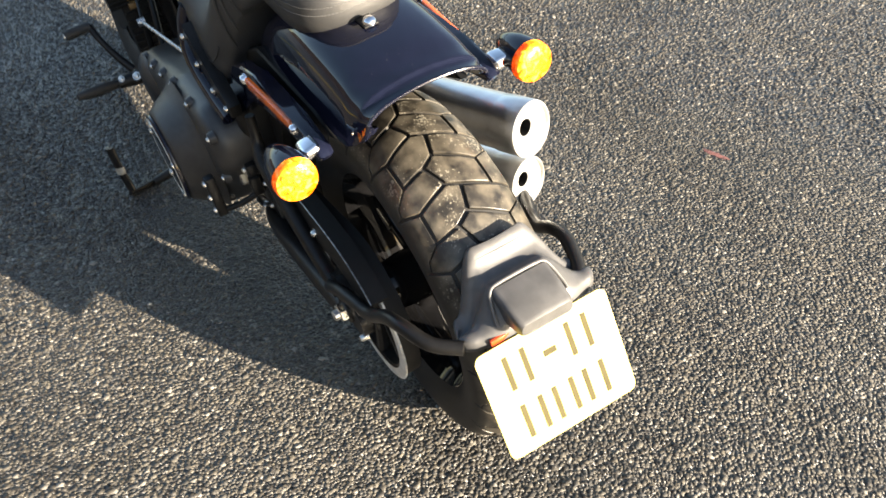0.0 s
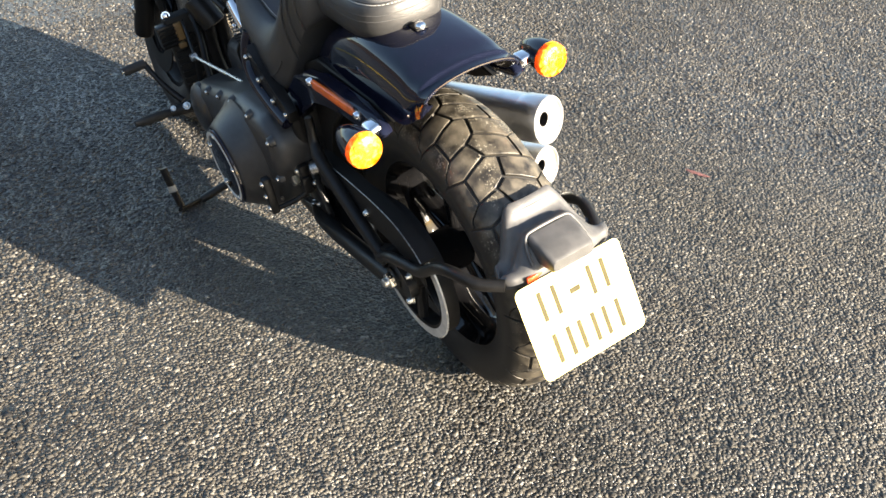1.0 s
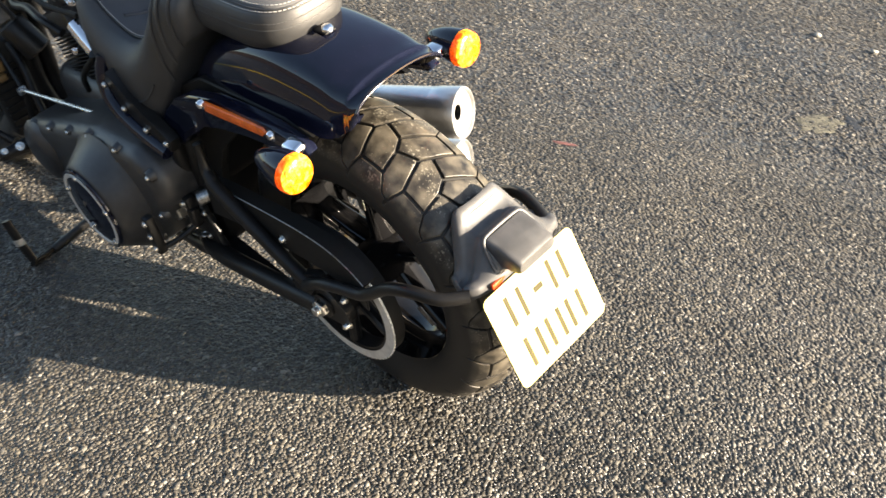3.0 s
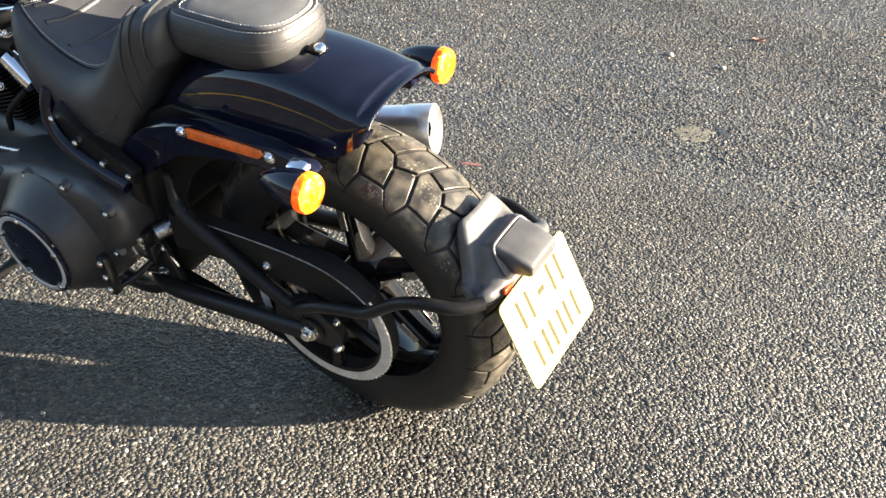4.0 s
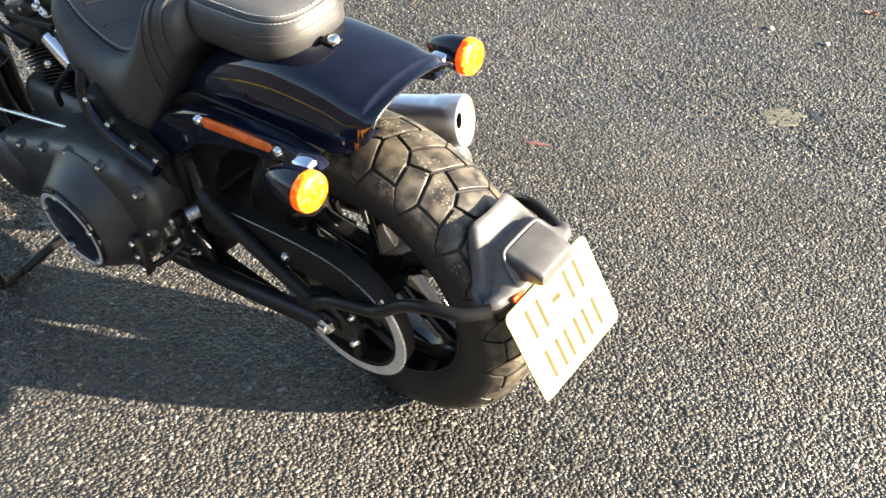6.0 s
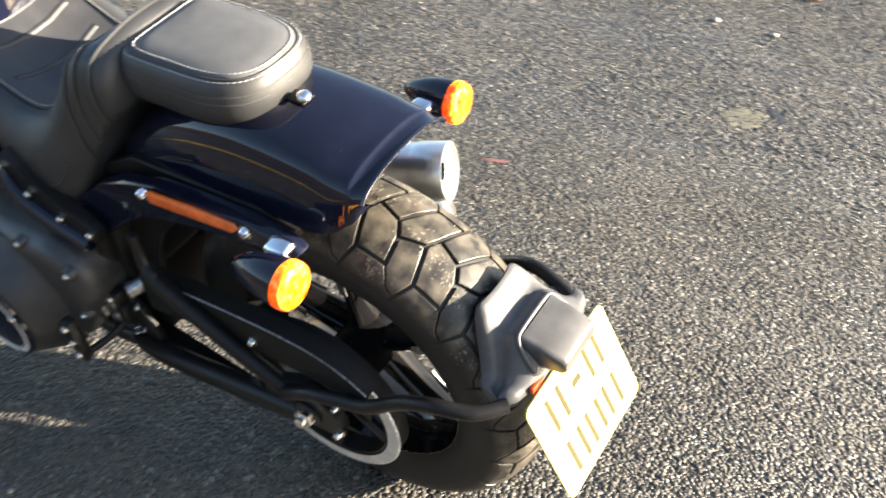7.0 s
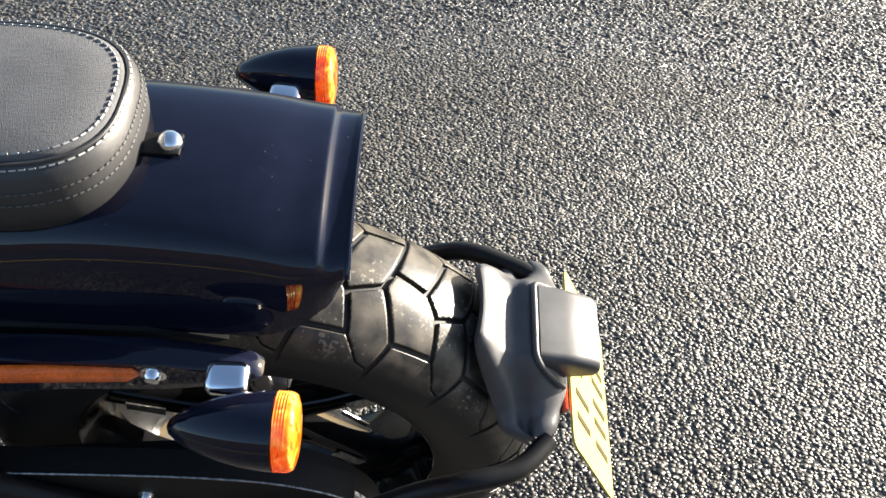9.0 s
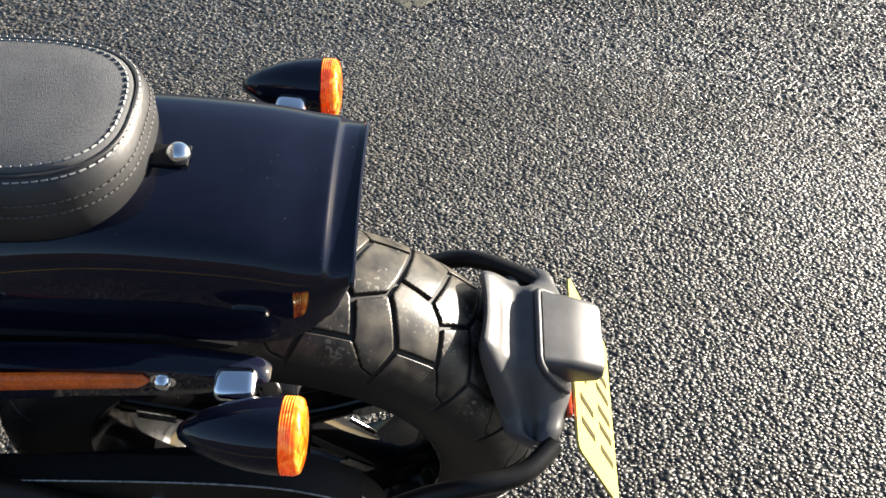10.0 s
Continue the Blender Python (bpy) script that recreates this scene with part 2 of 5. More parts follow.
def asphalt_material(name, chip):
    """Damp worn asphalt. chip: the single stones; else the sheet with the binder and its far relief."""
    m = bpy.data.materials.new(name)
    m.use_nodes = True
    nt = m.node_tree
    bsdf = nt.nodes["Principled BSDF"]
    coord = nt.nodes.new("ShaderNodeTexCoord")
    wet = nt.nodes.new("ShaderNodeTexNoise")
    wet.inputs["Scale"].default_value, wet.inputs["Detail"].default_value = 1.3, 5
    nt.links.new(coord.outputs["Object"], wet.inputs["Vector"])
    ramp = nt.nodes.new("ShaderNodeValToRGB")
    e = ramp.color_ramp.elements
    if chip:
        geo = nt.nodes.new("ShaderNodeNewGeometry")
        nt.links.new(geo.outputs["Random Per Island"], ramp.inputs[0])
    else:
        cells = nt.nodes.new("ShaderNodeTexVoronoi")
        cells.inputs["Scale"].default_value = 125
        nt.links.new(coord.outputs["Object"], cells.inputs["Vector"])
        one = nt.nodes.new("ShaderNodeSeparateColor")
        nt.links.new(cells.outputs["Color"], one.inputs[0])
        nt.links.new(one.outputs[0], ramp.inputs[0])
    e[0].position, e[0].color = 0.0, (0.026, 0.023, 0.020, 1)
    e[1].position, e[1].color = 0.55, (0.092, 0.083, 0.068, 1)
    for p, c in ((0.25, (0.050, 0.047, 0.044, 1)), (0.70, (0.086, 0.085, 0.083, 1)), (0.84, (0.128, 0.114, 0.090, 1)), (0.95, (0.17, 0.158, 0.135, 1)), (1.0, (0.34, 0.32, 0.285, 1))):
        e.new(p).color = c
    damp = nt.nodes.new("ShaderNodeMapRange")
    damp.inputs[1].default_value, damp.inputs[2].default_value = 0.35, 0.65
    damp.inputs[3].default_value, damp.inputs[4].default_value = (0.50, 0.70) if chip else (0.60, 0.80)
    nt.links.new(wet.outputs[0], damp.inputs[0])
    mul = nt.nodes.new("ShaderNodeMix")
    mul.data_type, mul.blend_type = "RGBA", "MULTIPLY"
    mul.inputs[0].default_value = 1
    nt.links.new(ramp.outputs[0], mul.inputs[6])
    if chip:
        nt.links.new(damp.outputs[0], mul.inputs[7])
    else:
        joint = nt.nodes.new("ShaderNodeMapRange")
        joint.inputs[1].default_value, joint.inputs[2].default_value = 0.35, 0.75
        joint.inputs[3].default_value, joint.inputs[4].default_value = 1.40, 0.25
        nt.links.new(cells.outputs["Distance"], joint.inputs[0])
        both = nt.nodes.new("ShaderNodeMath")
        both.operation = "MULTIPLY"
        nt.links.new(joint.outputs[0], both.inputs[0])
        nt.links.new(damp.outputs[0], both.inputs[1])
        nt.links.new(both.outputs[0], mul.inputs[7])
    nt.links.new(mul.outputs[2], bsdf.inputs["Base Color"])
    rr = nt.nodes.new("ShaderNodeMapRange")
    rr.inputs[1].default_value, rr.inputs[2].default_value = 0.32, 0.6
    rr.inputs[3].default_value, rr.inputs[4].default_value = (0.48, 0.66) if chip else (0.27, 0.42)
    nt.links.new(wet.outputs[0], rr.inputs[0])
    nt.links.new(rr.outputs[0], bsdf.inputs["Roughness"])
    if chip:
        bsdf.inputs["Specular IOR Level"].default_value = 0.26
        gloss = nt.nodes.new("ShaderNodeMapRange")
        gloss.inputs[3].default_value, gloss.inputs[4].default_value = 0.62, 1.3
        mixed = nt.nodes.new("ShaderNodeMath")
        mixed.operation = "MULTIPLY"
        nt.links.new(geo.outputs["Random Per Island"], gloss.inputs[0])
        nt.links.new(gloss.outputs[0], mixed.inputs[0])
        nt.links.new(rr.outputs[0], mixed.inputs[1])
        nt.links.new(mixed.outputs[0], bsdf.inputs["Roughness"])
    drawn = nt.nodes.new("ShaderNodeMapping")
    drawn.inputs["Rotation"].default_value, drawn.inputs["Scale"].default_value = (0, 0, 0.35), (0.45, 1.5, 1)
    nt.links.new(coord.outputs["Object"], drawn.inputs["Vector"])
    pools = nt.nodes.new("ShaderNodeTexNoise")
    pools.inputs["Scale"].default_value, pools.inputs["Detail"].default_value = 1.1, 5
    nt.links.new(drawn.outputs[0], pools.inputs["Vector"])
    film = nt.nodes.new("ShaderNodeMapRange")
    film.inputs[1].default_value, film.inputs[2].default_value = 0.40, 0.66
    film.inputs[3].default_value, film.inputs[4].default_value = 0.10, 0.62
    nt.links.new(pools.outputs[0], film.inputs[0])
    nt.links.new(film.outputs[0], bsdf.inputs["Coat Weight"])
    bsdf.inputs["Coat Roughness"].default_value = 0.38
    fine = nt.nodes.new("ShaderNodeTexNoise")
    fine.inputs["Scale"].default_value, fine.inputs["Detail"].default_value = 600, 4
    nt.links.new(coord.outputs["Object"], fine.inputs["Vector"])
    b = nt.nodes.new("ShaderNodeBump")
    b.inputs["Strength"].default_value, b.inputs["Distance"].default_value = 0.4, 0.0010
    nt.links.new(fine.outputs[0], b.inputs["Height"])
    if not chip:
        hill = nt.nodes.new("ShaderNodeBump")
        hill.inputs["Strength"].default_value, hill.inputs["Distance"].default_value = 1.0, 0.009
        hill.invert = True
        nt.links.new(cells.outputs["Distance"], hill.inputs["Height"])
        nt.links.new(hill.outputs[0], b.inputs["Normal"])
    nt.links.new(b.outputs[0], bsdf.inputs["Normal"])
    return m


ASPHALT = asphalt_material("asphalt_sheet", False)
CHIPS = asphalt_material("asphalt_stone", True)


# ---------- shape helpers ----------
def mesh_of(bm, name, mat, smooth=True, sharp=35):
    bmesh.ops.recalc_face_normals(bm, faces=bm.faces[:])
    for f in bm.faces:
        f.smooth = smooth
    if smooth:
        lim = radians(sharp)
        for e in bm.edges:
            if len(e.link_faces) == 2 and e.calc_face_angle(0) > lim:
                e.smooth = False
    me = bpy.data.meshes.new(name)
    bm.to_mesh(me)
    bm.free()
    me.materials.append(mat)
    return me


def part(name, bm, mat, parent, label="", smooth=True, sharp=35):
    ob = new(name, mesh_of(bm, name, mat, smooth, sharp))
    ob.parent = parent
    return tagged(ob, label)


def loft(rings, cap=True, close=True):
    """Skins closed rings of points, one after another."""
    bm = bmesh.new()
    rows = [[bm.verts.new(p) for p in ring] for ring in rings]
    n = len(rows[0])
    for a, b in zip(rows, rows[1:]):
        for i in range(n if close else n - 1):
            j = (i + 1) % n
            bm.faces.new((a[i], a[j], b[j], b[i]))
    if cap and close:
        bm.faces.new(rows[0][::-1])
        bm.faces.new(rows[-1])
    return bm


def smooth_line(points, sub=6):
    """A Catmull-Rom line through the points."""
    p = [Vector(q) for q in points]
    p = [2 * p[0] - p[1]] + p + [2 * p[-1] - p[-2]]
    out = []
    for i in range(1, len(p) - 2):
        a, b, c, d = p[i - 1:i + 3]
        for k in range(sub):
            t = k / sub
            out.append(0.5 * (2 * b + (c - a) * t + (2 * a - 5 * b + 4 * c - d) * t * t + (3 * b - a - 3 * c + d) * t ** 3))
    return out + [p[-2]]


def sweep(points, r, n=14, sub=6, flat=1.0):
    """A tube along a smooth line; r may be a list, one for each point given."""
    line = smooth_line(points, sub)
    rad = [r] * len(line)
    if isinstance(r, (list, tuple)):
        rad = [r[min(i // sub, len(r) - 1)] * (1 - (i % sub) / sub) + r[min(i // sub + 1, len(r) - 1)] * (i % sub) / sub for i in range(len(line))]
    side = None
    rings = []
    for i, q in enumerate(line):
        way = (line[min(i + 1, len(line) - 1)] - line[max(i - 1, 0)]).normalized()
        if side is None:
            side = way.orthogonal().normalized()
        side = (side - way * side.dot(way)).normalized()
        up = way.cross(side)
        rings.append([q + rad[i] * (side * math.cos(a) + up * flat * math.sin(a)) for a in (2 * math.pi * k / n for k in range(n))])
    return loft(rings)


def lathe(profile, base, way, n=40, cap=True):
    """Turns (along, radius) pairs round the axis way that starts at base."""
    way, base = Vector(way).normalized(), Vector(base)
    side = way.orthogonal().normalized()
    up = way.cross(side)
    rings = [[base + way * s + r * (side * math.cos(a) + up * math.sin(a)) for a in (2 * math.pi * k / n for k in range(n))] for s, r in profile]
    return loft(rings, cap)


def box(cx, cy, cz, sx, sy, sz, bevel=0.004, m=None, seg=2):
    bm = bmesh.new()
    bmesh.ops.create_cube(bm, size=1)
    for v in bm.verts:
        v.co = (v.co.x * sx, v.co.y * sy, v.co.z * sz)
    bmesh.ops.bevel(bm, geom=bm.edges[:], offset=bevel, segments=seg, profile=0.5, affect="EDGES")
    bm.transform(Matrix.Translation((cx, cy, cz)) @ (m or Matrix()))
    return bm


def slab(outline, y0, y1, bevel=0.004, seg=2):
    """An outline in the x-z plane, made thick from y0 to y1, its rims rounded."""
    bm = loft([[(x, y0, z) for x, z in outline], [(x, y1, z) for x, z in outline]])
    if bevel:
        rim = [e for e in bm.edges if abs(e.verts[0].co.y - e.verts[1].co.y) < 1e-6]
        bmesh.ops.bevel(bm, geom=rim, offset=bevel, segments=seg, profile=0.5, affect="EDGES")
    return bm


def join(*bms):
    """Pieces of one part in one bmesh."""
    out = bms[0]
    for b in bms[1:]:
        me = bpy.data.meshes.new("piece")
        b.to_mesh(me)
        b.free()
        out.from_mesh(me)
        bpy.data.meshes.remove(me)
    return out


def hull2(circles, n=72):
    """The outline of a belt laid round circles (x, z, r)."""
    out = []
    for k in range(n):
        a = 2 * math.pi * k / n
        c, s = math.cos(a), math.sin(a)
        x, z, r = max(circles, key=lambda q: q[0] * c + q[1] * s + q[2])
        out.append((x + r * c, z + r * s))
    return out


def bolt(parent, at, way=(0, -1, 0), r=0.007, h=0.006, mat=None, hexed=False, name="bolt", label=""):
    """A domed or six-sided bolt head with its washer."""
    washer = lathe([(-0.002, r * 1.35), (0.0015, r * 1.35), (0.0015, r)], at, way, 20)
    if hexed:
        head = lathe([(0.001, r), (h * 0.85, r), (h, r * 0.85)], at, way, 6)
    else:
        head = lathe([(0.001, r), (h * 0.6, r * 0.95), (h * 0.9, r * 0.7), (h, r * 0.35)], at, way, 16)
    return part(name, join(washer, head), mat or ZINC, parent, label)


def oval(xf, xr, hw, z, n=56, power=2.8, crown=0.0):
    """A rounded plan outline at one height."""
    xc, a = (xf + xr) / 2, (xr - xf) / 2
    out = []
    for k in range(n):
        t = 2 * math.pi * k / n
        c, s = math.cos(t), math.sin(t)
        q = power if c > 0 else 9.0
        x = xc + a * math.copysign(abs(c) ** (2 / q), c)
        y = hw * math.copysign(abs(s) ** (2 / q), s) * (1 if c > 0 else 1 + crown * c)
        out.append((x, y, z))
    return out


# ---------- ground ----------
def build_ground():
    bm = bmesh.new()
    v = [bm.verts.new(p) for p in ((-600, -600, 0), (600, -600, 0), (600, 600, 0), (-600, 600, 0))]
    bm.faces.new(v)
    tagged(part("ground", bm, ASPHALT, None, smooth=False), "dark damp worn asphalt with coarse stone chippings", "ground", kind="structure")

    # the chippings that stand out of the sheet: full stones round the motorcycle, low peaked ones further off
    rng = np.random.default_rng(4)

    def spread(x0, x1, y0, y1, step):
        gx, gy = np.meshgrid(np.arange(x0, x1, step), np.arange(y0, y1, step * 0.92), indexing="ij")
        px = (gx + rng.uniform(-0.45, 0.45, gx.shape) * step).ravel()
        py = (gy + rng.uniform(-0.45, 0.45, gy.shape) * step).ravel()
        return px, py, np.hypot((px - 0.25) / 1.5, (py - 0.35) / 1.42) + rng.uniform(-0.06, 0.06, px.size)

    def stones(name, co, loops, starts):
        me = bpy.data.meshes.new(name)
        me.vertices.add(len(co))
        me.vertices.foreach_set("co", co.ravel())
        me.loops.add(len(loops))
        me.loops.foreach_set("vertex_index", loops.astype(np.int32))
        me.polygons.add(len(starts))
        me.polygons.foreach_set("loop_start", starts.astype(np.int32))
        me.update(calc_edges=True)
        me.materials.append(CHIPS)
        return new(name, me)

    def chippings(px, py, k, small, spread_r, high, top_part, lean, label):
        """Flat-topped broken stones with k sides, sunk into the sheet."""
        n = px.size
        r = small + spread_r * rng.beta(1.0, 2.6, n)
        ang = rng.uniform(0, 6.283, n)[:, None] + np.arange(k) * 2 * np.pi / k + rng.uniform(-0.45, 0.45, (n, k))
        rad = r[:, None] * rng.uniform(0.7, 1.25, (n, k))
        tall = rng.uniform(0.0, 1.0, n) * high + r * 0.06
        tilt = rng.normal(0, lean, (n, 2))
        fx, fy = rad * np.cos(ang), rad * np.sin(ang)
        tx, ty = fx * top_part, fy * top_part
        low = np.stack([px[:, None] + fx, py[:, None] + fy, np.full_like(fx, -0.002)], -1)
        top = np.stack([px[:, None] + tx, py[:, None] + ty, tall[:, None] + tx * tilt[:, :1] + ty * tilt[:, 1:]], -1)
        base = (np.arange(n) * 2 * k)[:, None]
        i = np.arange(k)
        j = (i + 1) % k
        quads = np.stack([base + i, base + j, base + k + j, base + k + i], -1).reshape(-1)
        ob = stones("asphalt_chippings", np.concatenate([low, top], 1).reshape(-1, 3), np.concatenate([quads, (base + k + i).reshape(-1)]),
                    np.concatenate([np.arange(n * k) * 4, n * k * 4 + np.arange(n) * k]))
        tagged(ob, label, "chippings", kind="stuff")

    px, py, off = spread(-1.35, 1.85, -1.2, 1.9, 0.0081)
    keep = (off < 0.86 + rng.uniform(0, 0.2, px.size)) & (rng.uniform(0, 1, px.size) > 0.03)
    chippings(px[keep], py[keep], 5, 0.0034, 0.0066, 0.0008, 0.88, 0.060, "grey and brown stone chippings set in the asphalt")

    px, py, off = spread(-4.7, 2.2, -1.25, 5.25, 0.0126)
    keep = (off > 0.86 + rng.uniform(0, 0.2, px.size)) & (rng.uniform(0, 1, px.size) > 0.05) & (py < 4.93 + 0.23 * px) & (py < 5.0 - 2.4 * np.maximum(0, px - 0.35)) & ((px > -1.4) | (py > -0.75)) & (py < 4.6 + 0.9 * (px + 1.6)) & ((px > -2.7) | (rng.uniform(0, 1, px.size) > 0.6))
    chippings(px[keep], py[keep], 4, 0.0048, 0.0080, 0.0028, 0.77, 0.15, "small grey stone chippings in the worn asphalt")


build_ground()


def build_wall():
    """An added, unseen long wall far behind the camera's back, kept dark for the paint's reflections."""
    tagged(part("wall_south", box(0, -16, 2.2, 90, 0.4, 4.4, 0.02, seg=1), WALL, None), "added plain dark brick wall, out of view", "wall", kind="structure")


build_wall()


def build_edge():
    """The far edge of the asphalt: a low wet concrete kerb with a dark strip behind it."""
    m = Matrix.Translation((0.13, 5.04, 0)) @ Matrix.Rotation(radians(13), 4, "Z")
    tagged(part("kerb", box(0, 0, 0.012, 60, 0.14, 0.05, 0.012, None, 2), KERB, None), "low pale wet concrete kerb", "kerb", kind="structure").matrix_world = m
    tagged(part("verge", box(0, 4.08, 0.005, 60, 8, 0.02, 0.004, None, 1), VERGE, None), "dark strip behind the kerb", "verge", kind="structure").matrix_world = m


build_edge()


def build_line():
    """A worn yellow bay line, seen only as a streak mirrored in the fender's side."""
    bm = box(0, 0, 0.0015, 4.0, 0.09, 0.004, 0.001, None, 1)
    bm.transform(Matrix.Translation((-0.90, -2.12, 0)) @ Matrix.Rotation(radians(-40), 4, "Z"))
    tagged(part("road_line", bm, YELLOW, None), "worn yellow painted bay line on the asphalt", "road line", kind="structure")


build_line()


def stain(name, x, y, rx, ry, turn, mat, label, seed, z):
    """A thin uneven film over the asphalt, the higher stones standing out of it."""
    rnd = random.Random(seed)
    n = 40
    off = [rnd.uniform(0, 6.28) for _ in range(3)]
    ring = []
    for k in range(n):
        a = 2 * math.pi * k / n
        f = 1 + 0.22 * math.sin(2 * a + off[0]) + 0.13 * math.sin(5 * a + off[1]) + 0.10 * math.sin(9 * a + off[2])
        ring.append((rx * f * math.cos(a), ry * f * math.sin(a)))
    bm = loft([[(px * q, py * q, h) for px, py in ring] for q, h in ((1.0, -0.001), (0.96, z * 0.6), (0.7, z), (0.3, z * 1.1))])
    bm.transform(Matrix.Translation((x, y, 0)) @ Matrix.Rotation(radians(turn), 4, "Z"))
    tagged(part(name, bm, mat, None), label, "stain", kind="structure")


stain("trim_sandy_patch", 0.095, 1.945, 0.058, 0.105, -10, SAND, "worn pale sandy patch in the asphalt", 3, 0.0019)
stain("trim_dark_rim", 0.180, 2.03, 0.022, 0.060, 35, DARK_RIM, "dark rim beside the sandy patch", 5, 0.0027)
stain("trim_red_mark", -0.42, 1.205, 0.035, 0.013, 20, REDDISH, "faint reddish paint mark on the asphalt", 8, 0.0020)

# ---------- motorcycle ----------
# its own axes: x to the rear, y to its right, z up; the rear axle at (0, 0, 0.338). It leans on its stand.
bike = new("motorcycle")
bike.matrix_world = pose(0, 0.031, 0.332, 13) @ Matrix.Translation((0, 0, -0.338))
tagged(bike, "black cruiser motorcycle leaning on its side stand", "motorcycle")


def tread_tyre(parent, cx, cz, R, half, rim, cols, rows, pitch, name="tyre"):
    """A tyre whose staggered six-sided tread blocks are cut by real grooves."""
    k = R / 0.338
    ctrl = [(0, 0.338), (0.03, 0.3345), (0.06, 0.322), (0.083, 0.300), (0.0925, 0.272), (0.090, 0.245), (0.083, 0.222), (0.074, 0.205)]
    line = smooth_line([(y * half / 0.0925, 0, (z - 0.338) * (R - rim) / 0.133 + R) for y, z in ctrl], 12)
    arc = [0.0]
    for a, b in zip(line, line[1:]):
        arc.append(arc[-1] + (b - a).length)
    total = arc[-1]
    s = np.concatenate([np.linspace(0, 0.118, rows), np.linspace(0.118, total, 14)[1:]])
    y = np.interp(s, arc, [p.x for p in line])
    z = np.interp(s, arc, [p.z for p in line])
    y = np.concatenate([-y[::-1], y[1:]])
    z = np.concatenate([z[::-1], z[1:]])
    v = np.concatenate([-s[::-1], s[1:]])
    u = np.arange(cols) / cols * 2 * np.pi * R
    U, V = np.meshgrid(u, v, indexing="ij")
    # the grooves of one repeat, in millimetres along and across: ends and half width
    lines = ((0, -4, 15, -28, 2.7), (15, -28, 55, -13, 2.7), (55, -13, 66, 8, 2.7), (66, 8, 108, -4, 2.7), (15, -28, 23, -70, 2.7), (55, -13, 76, -70, 2.7), (76, -70, 63, -104, 2.6),
             (76, -70, 131, -70, 2.5), (23, -70, 45, -98, 1.2), (45, -98, 63, -104, 1.2), (63, -104, 60, -120, 2.6), (0, -4, 33, 56, 2.7), (66, 8, 85, 57, 2.7), (33, 56, 85, 57, 2.6), (85, 57, 98, 95, 2.6),
             (33, 56, 18, 92, 1.4), (18, 92, -10, 95, 1.4), (98, 95, 96, 118, 2.6))
    count = round(2 * np.pi * R / pitch)
    p = 2 * np.pi * R / count
    along = np.mod(0.426 * k - U, p)
    gap = np.full(U.shape, 9.0)
    for a0, b0, a1, b1, hw in lines:
        a0, a1 = a0 * p / 108, a1 * p / 108
        b0, b1 = b0 * half / 92.5, b1 * half / 92.5
        for o in (-p, 0, p):
            dx, dy = a1 - a0, b1 - b0
            t = np.clip(((along - a0 - o) * dx + (V - b0) * dy) / (dx * dx + dy * dy), 0, 1)
            d = np.hypot(along - o - a0 - t * dx, V - b0 - t * dy) - hw * 1.22 / 1000
            gap = np.minimum(gap, d)
    # points close to a groove's edge slide onto it, so that the blocks have clean outlines
    gu, gv = np.gradient(gap, u[1], axis=0), np.gradient(gap, v, axis=1)
    slope = np.maximum(gu * gu + gv * gv, 0.3)
    near = (gap > -0.0005) & (gap < 0.0011) & (np.abs(V) < 0.116)
    foot = (gap <= -0.0005) & (gap > -0.0019) & (np.abs(V) < 0.116)
    slide = np.where(near, gap, np.where(foot, gap + 0.0008, 0)) / slope
    U, V = U - slide * gu, V - slide * gv
    cut = (gap <= -0.0005) * np.clip((0.119 - np.abs(V)) / 0.006, 0, 1)
    depth = 0.0062 * cut
    Z = np.interp(V, v, z) - depth * np.clip(1 - np.abs(V) / 0.16, 0.3, 1)
    Yv = np.interp(V, v, y) * (1 - depth * 2)
    co = np.stack([cx + Z * np.cos(U / R), Yv, cz + Z * np.sin(U / R)], -1).reshape(-1, 3)
    m = len(v)
    I, J = np.meshgrid(np.arange(cols), np.arange(m - 1), indexing="ij")
    I2 = (I + 1) % cols
    quads = np.stack([I * m + J, I * m + J + 1, I2 * m + J + 1, I2 * m + J], -1).reshape(-1).astype(np.int32)
    me = bpy.data.meshes.new(name)
    me.vertices.add(len(co))
    me.vertices.foreach_set("co", co.ravel())
    me.loops.add(len(quads))
    me.loops.foreach_set("vertex_index", quads)
    me.polygons.add(len(quads) // 4)
    me.polygons.foreach_set("loop_start", np.arange(len(quads) // 4, dtype=np.int32) * 4)
    me.update(calc_edges=True)
    me.polygons.foreach_set("use_smooth", cut.ravel()[quads].reshape(-1, 4).max(1) == 0)
    att = me.attributes.new("worn", "FLOAT", "POINT")
    worn = (1 - cut) * np.clip((0.110 - np.abs(V)) / 0.02, 0, 1)
    att.data.foreach_set("value", worn.ravel().astype(np.float32))
    me.materials.append(TYRE)
    ob = new(name, me)
    ob.parent = parent
    return tagged(ob, "broad dusty rubber tyre with six-sided tread blocks")


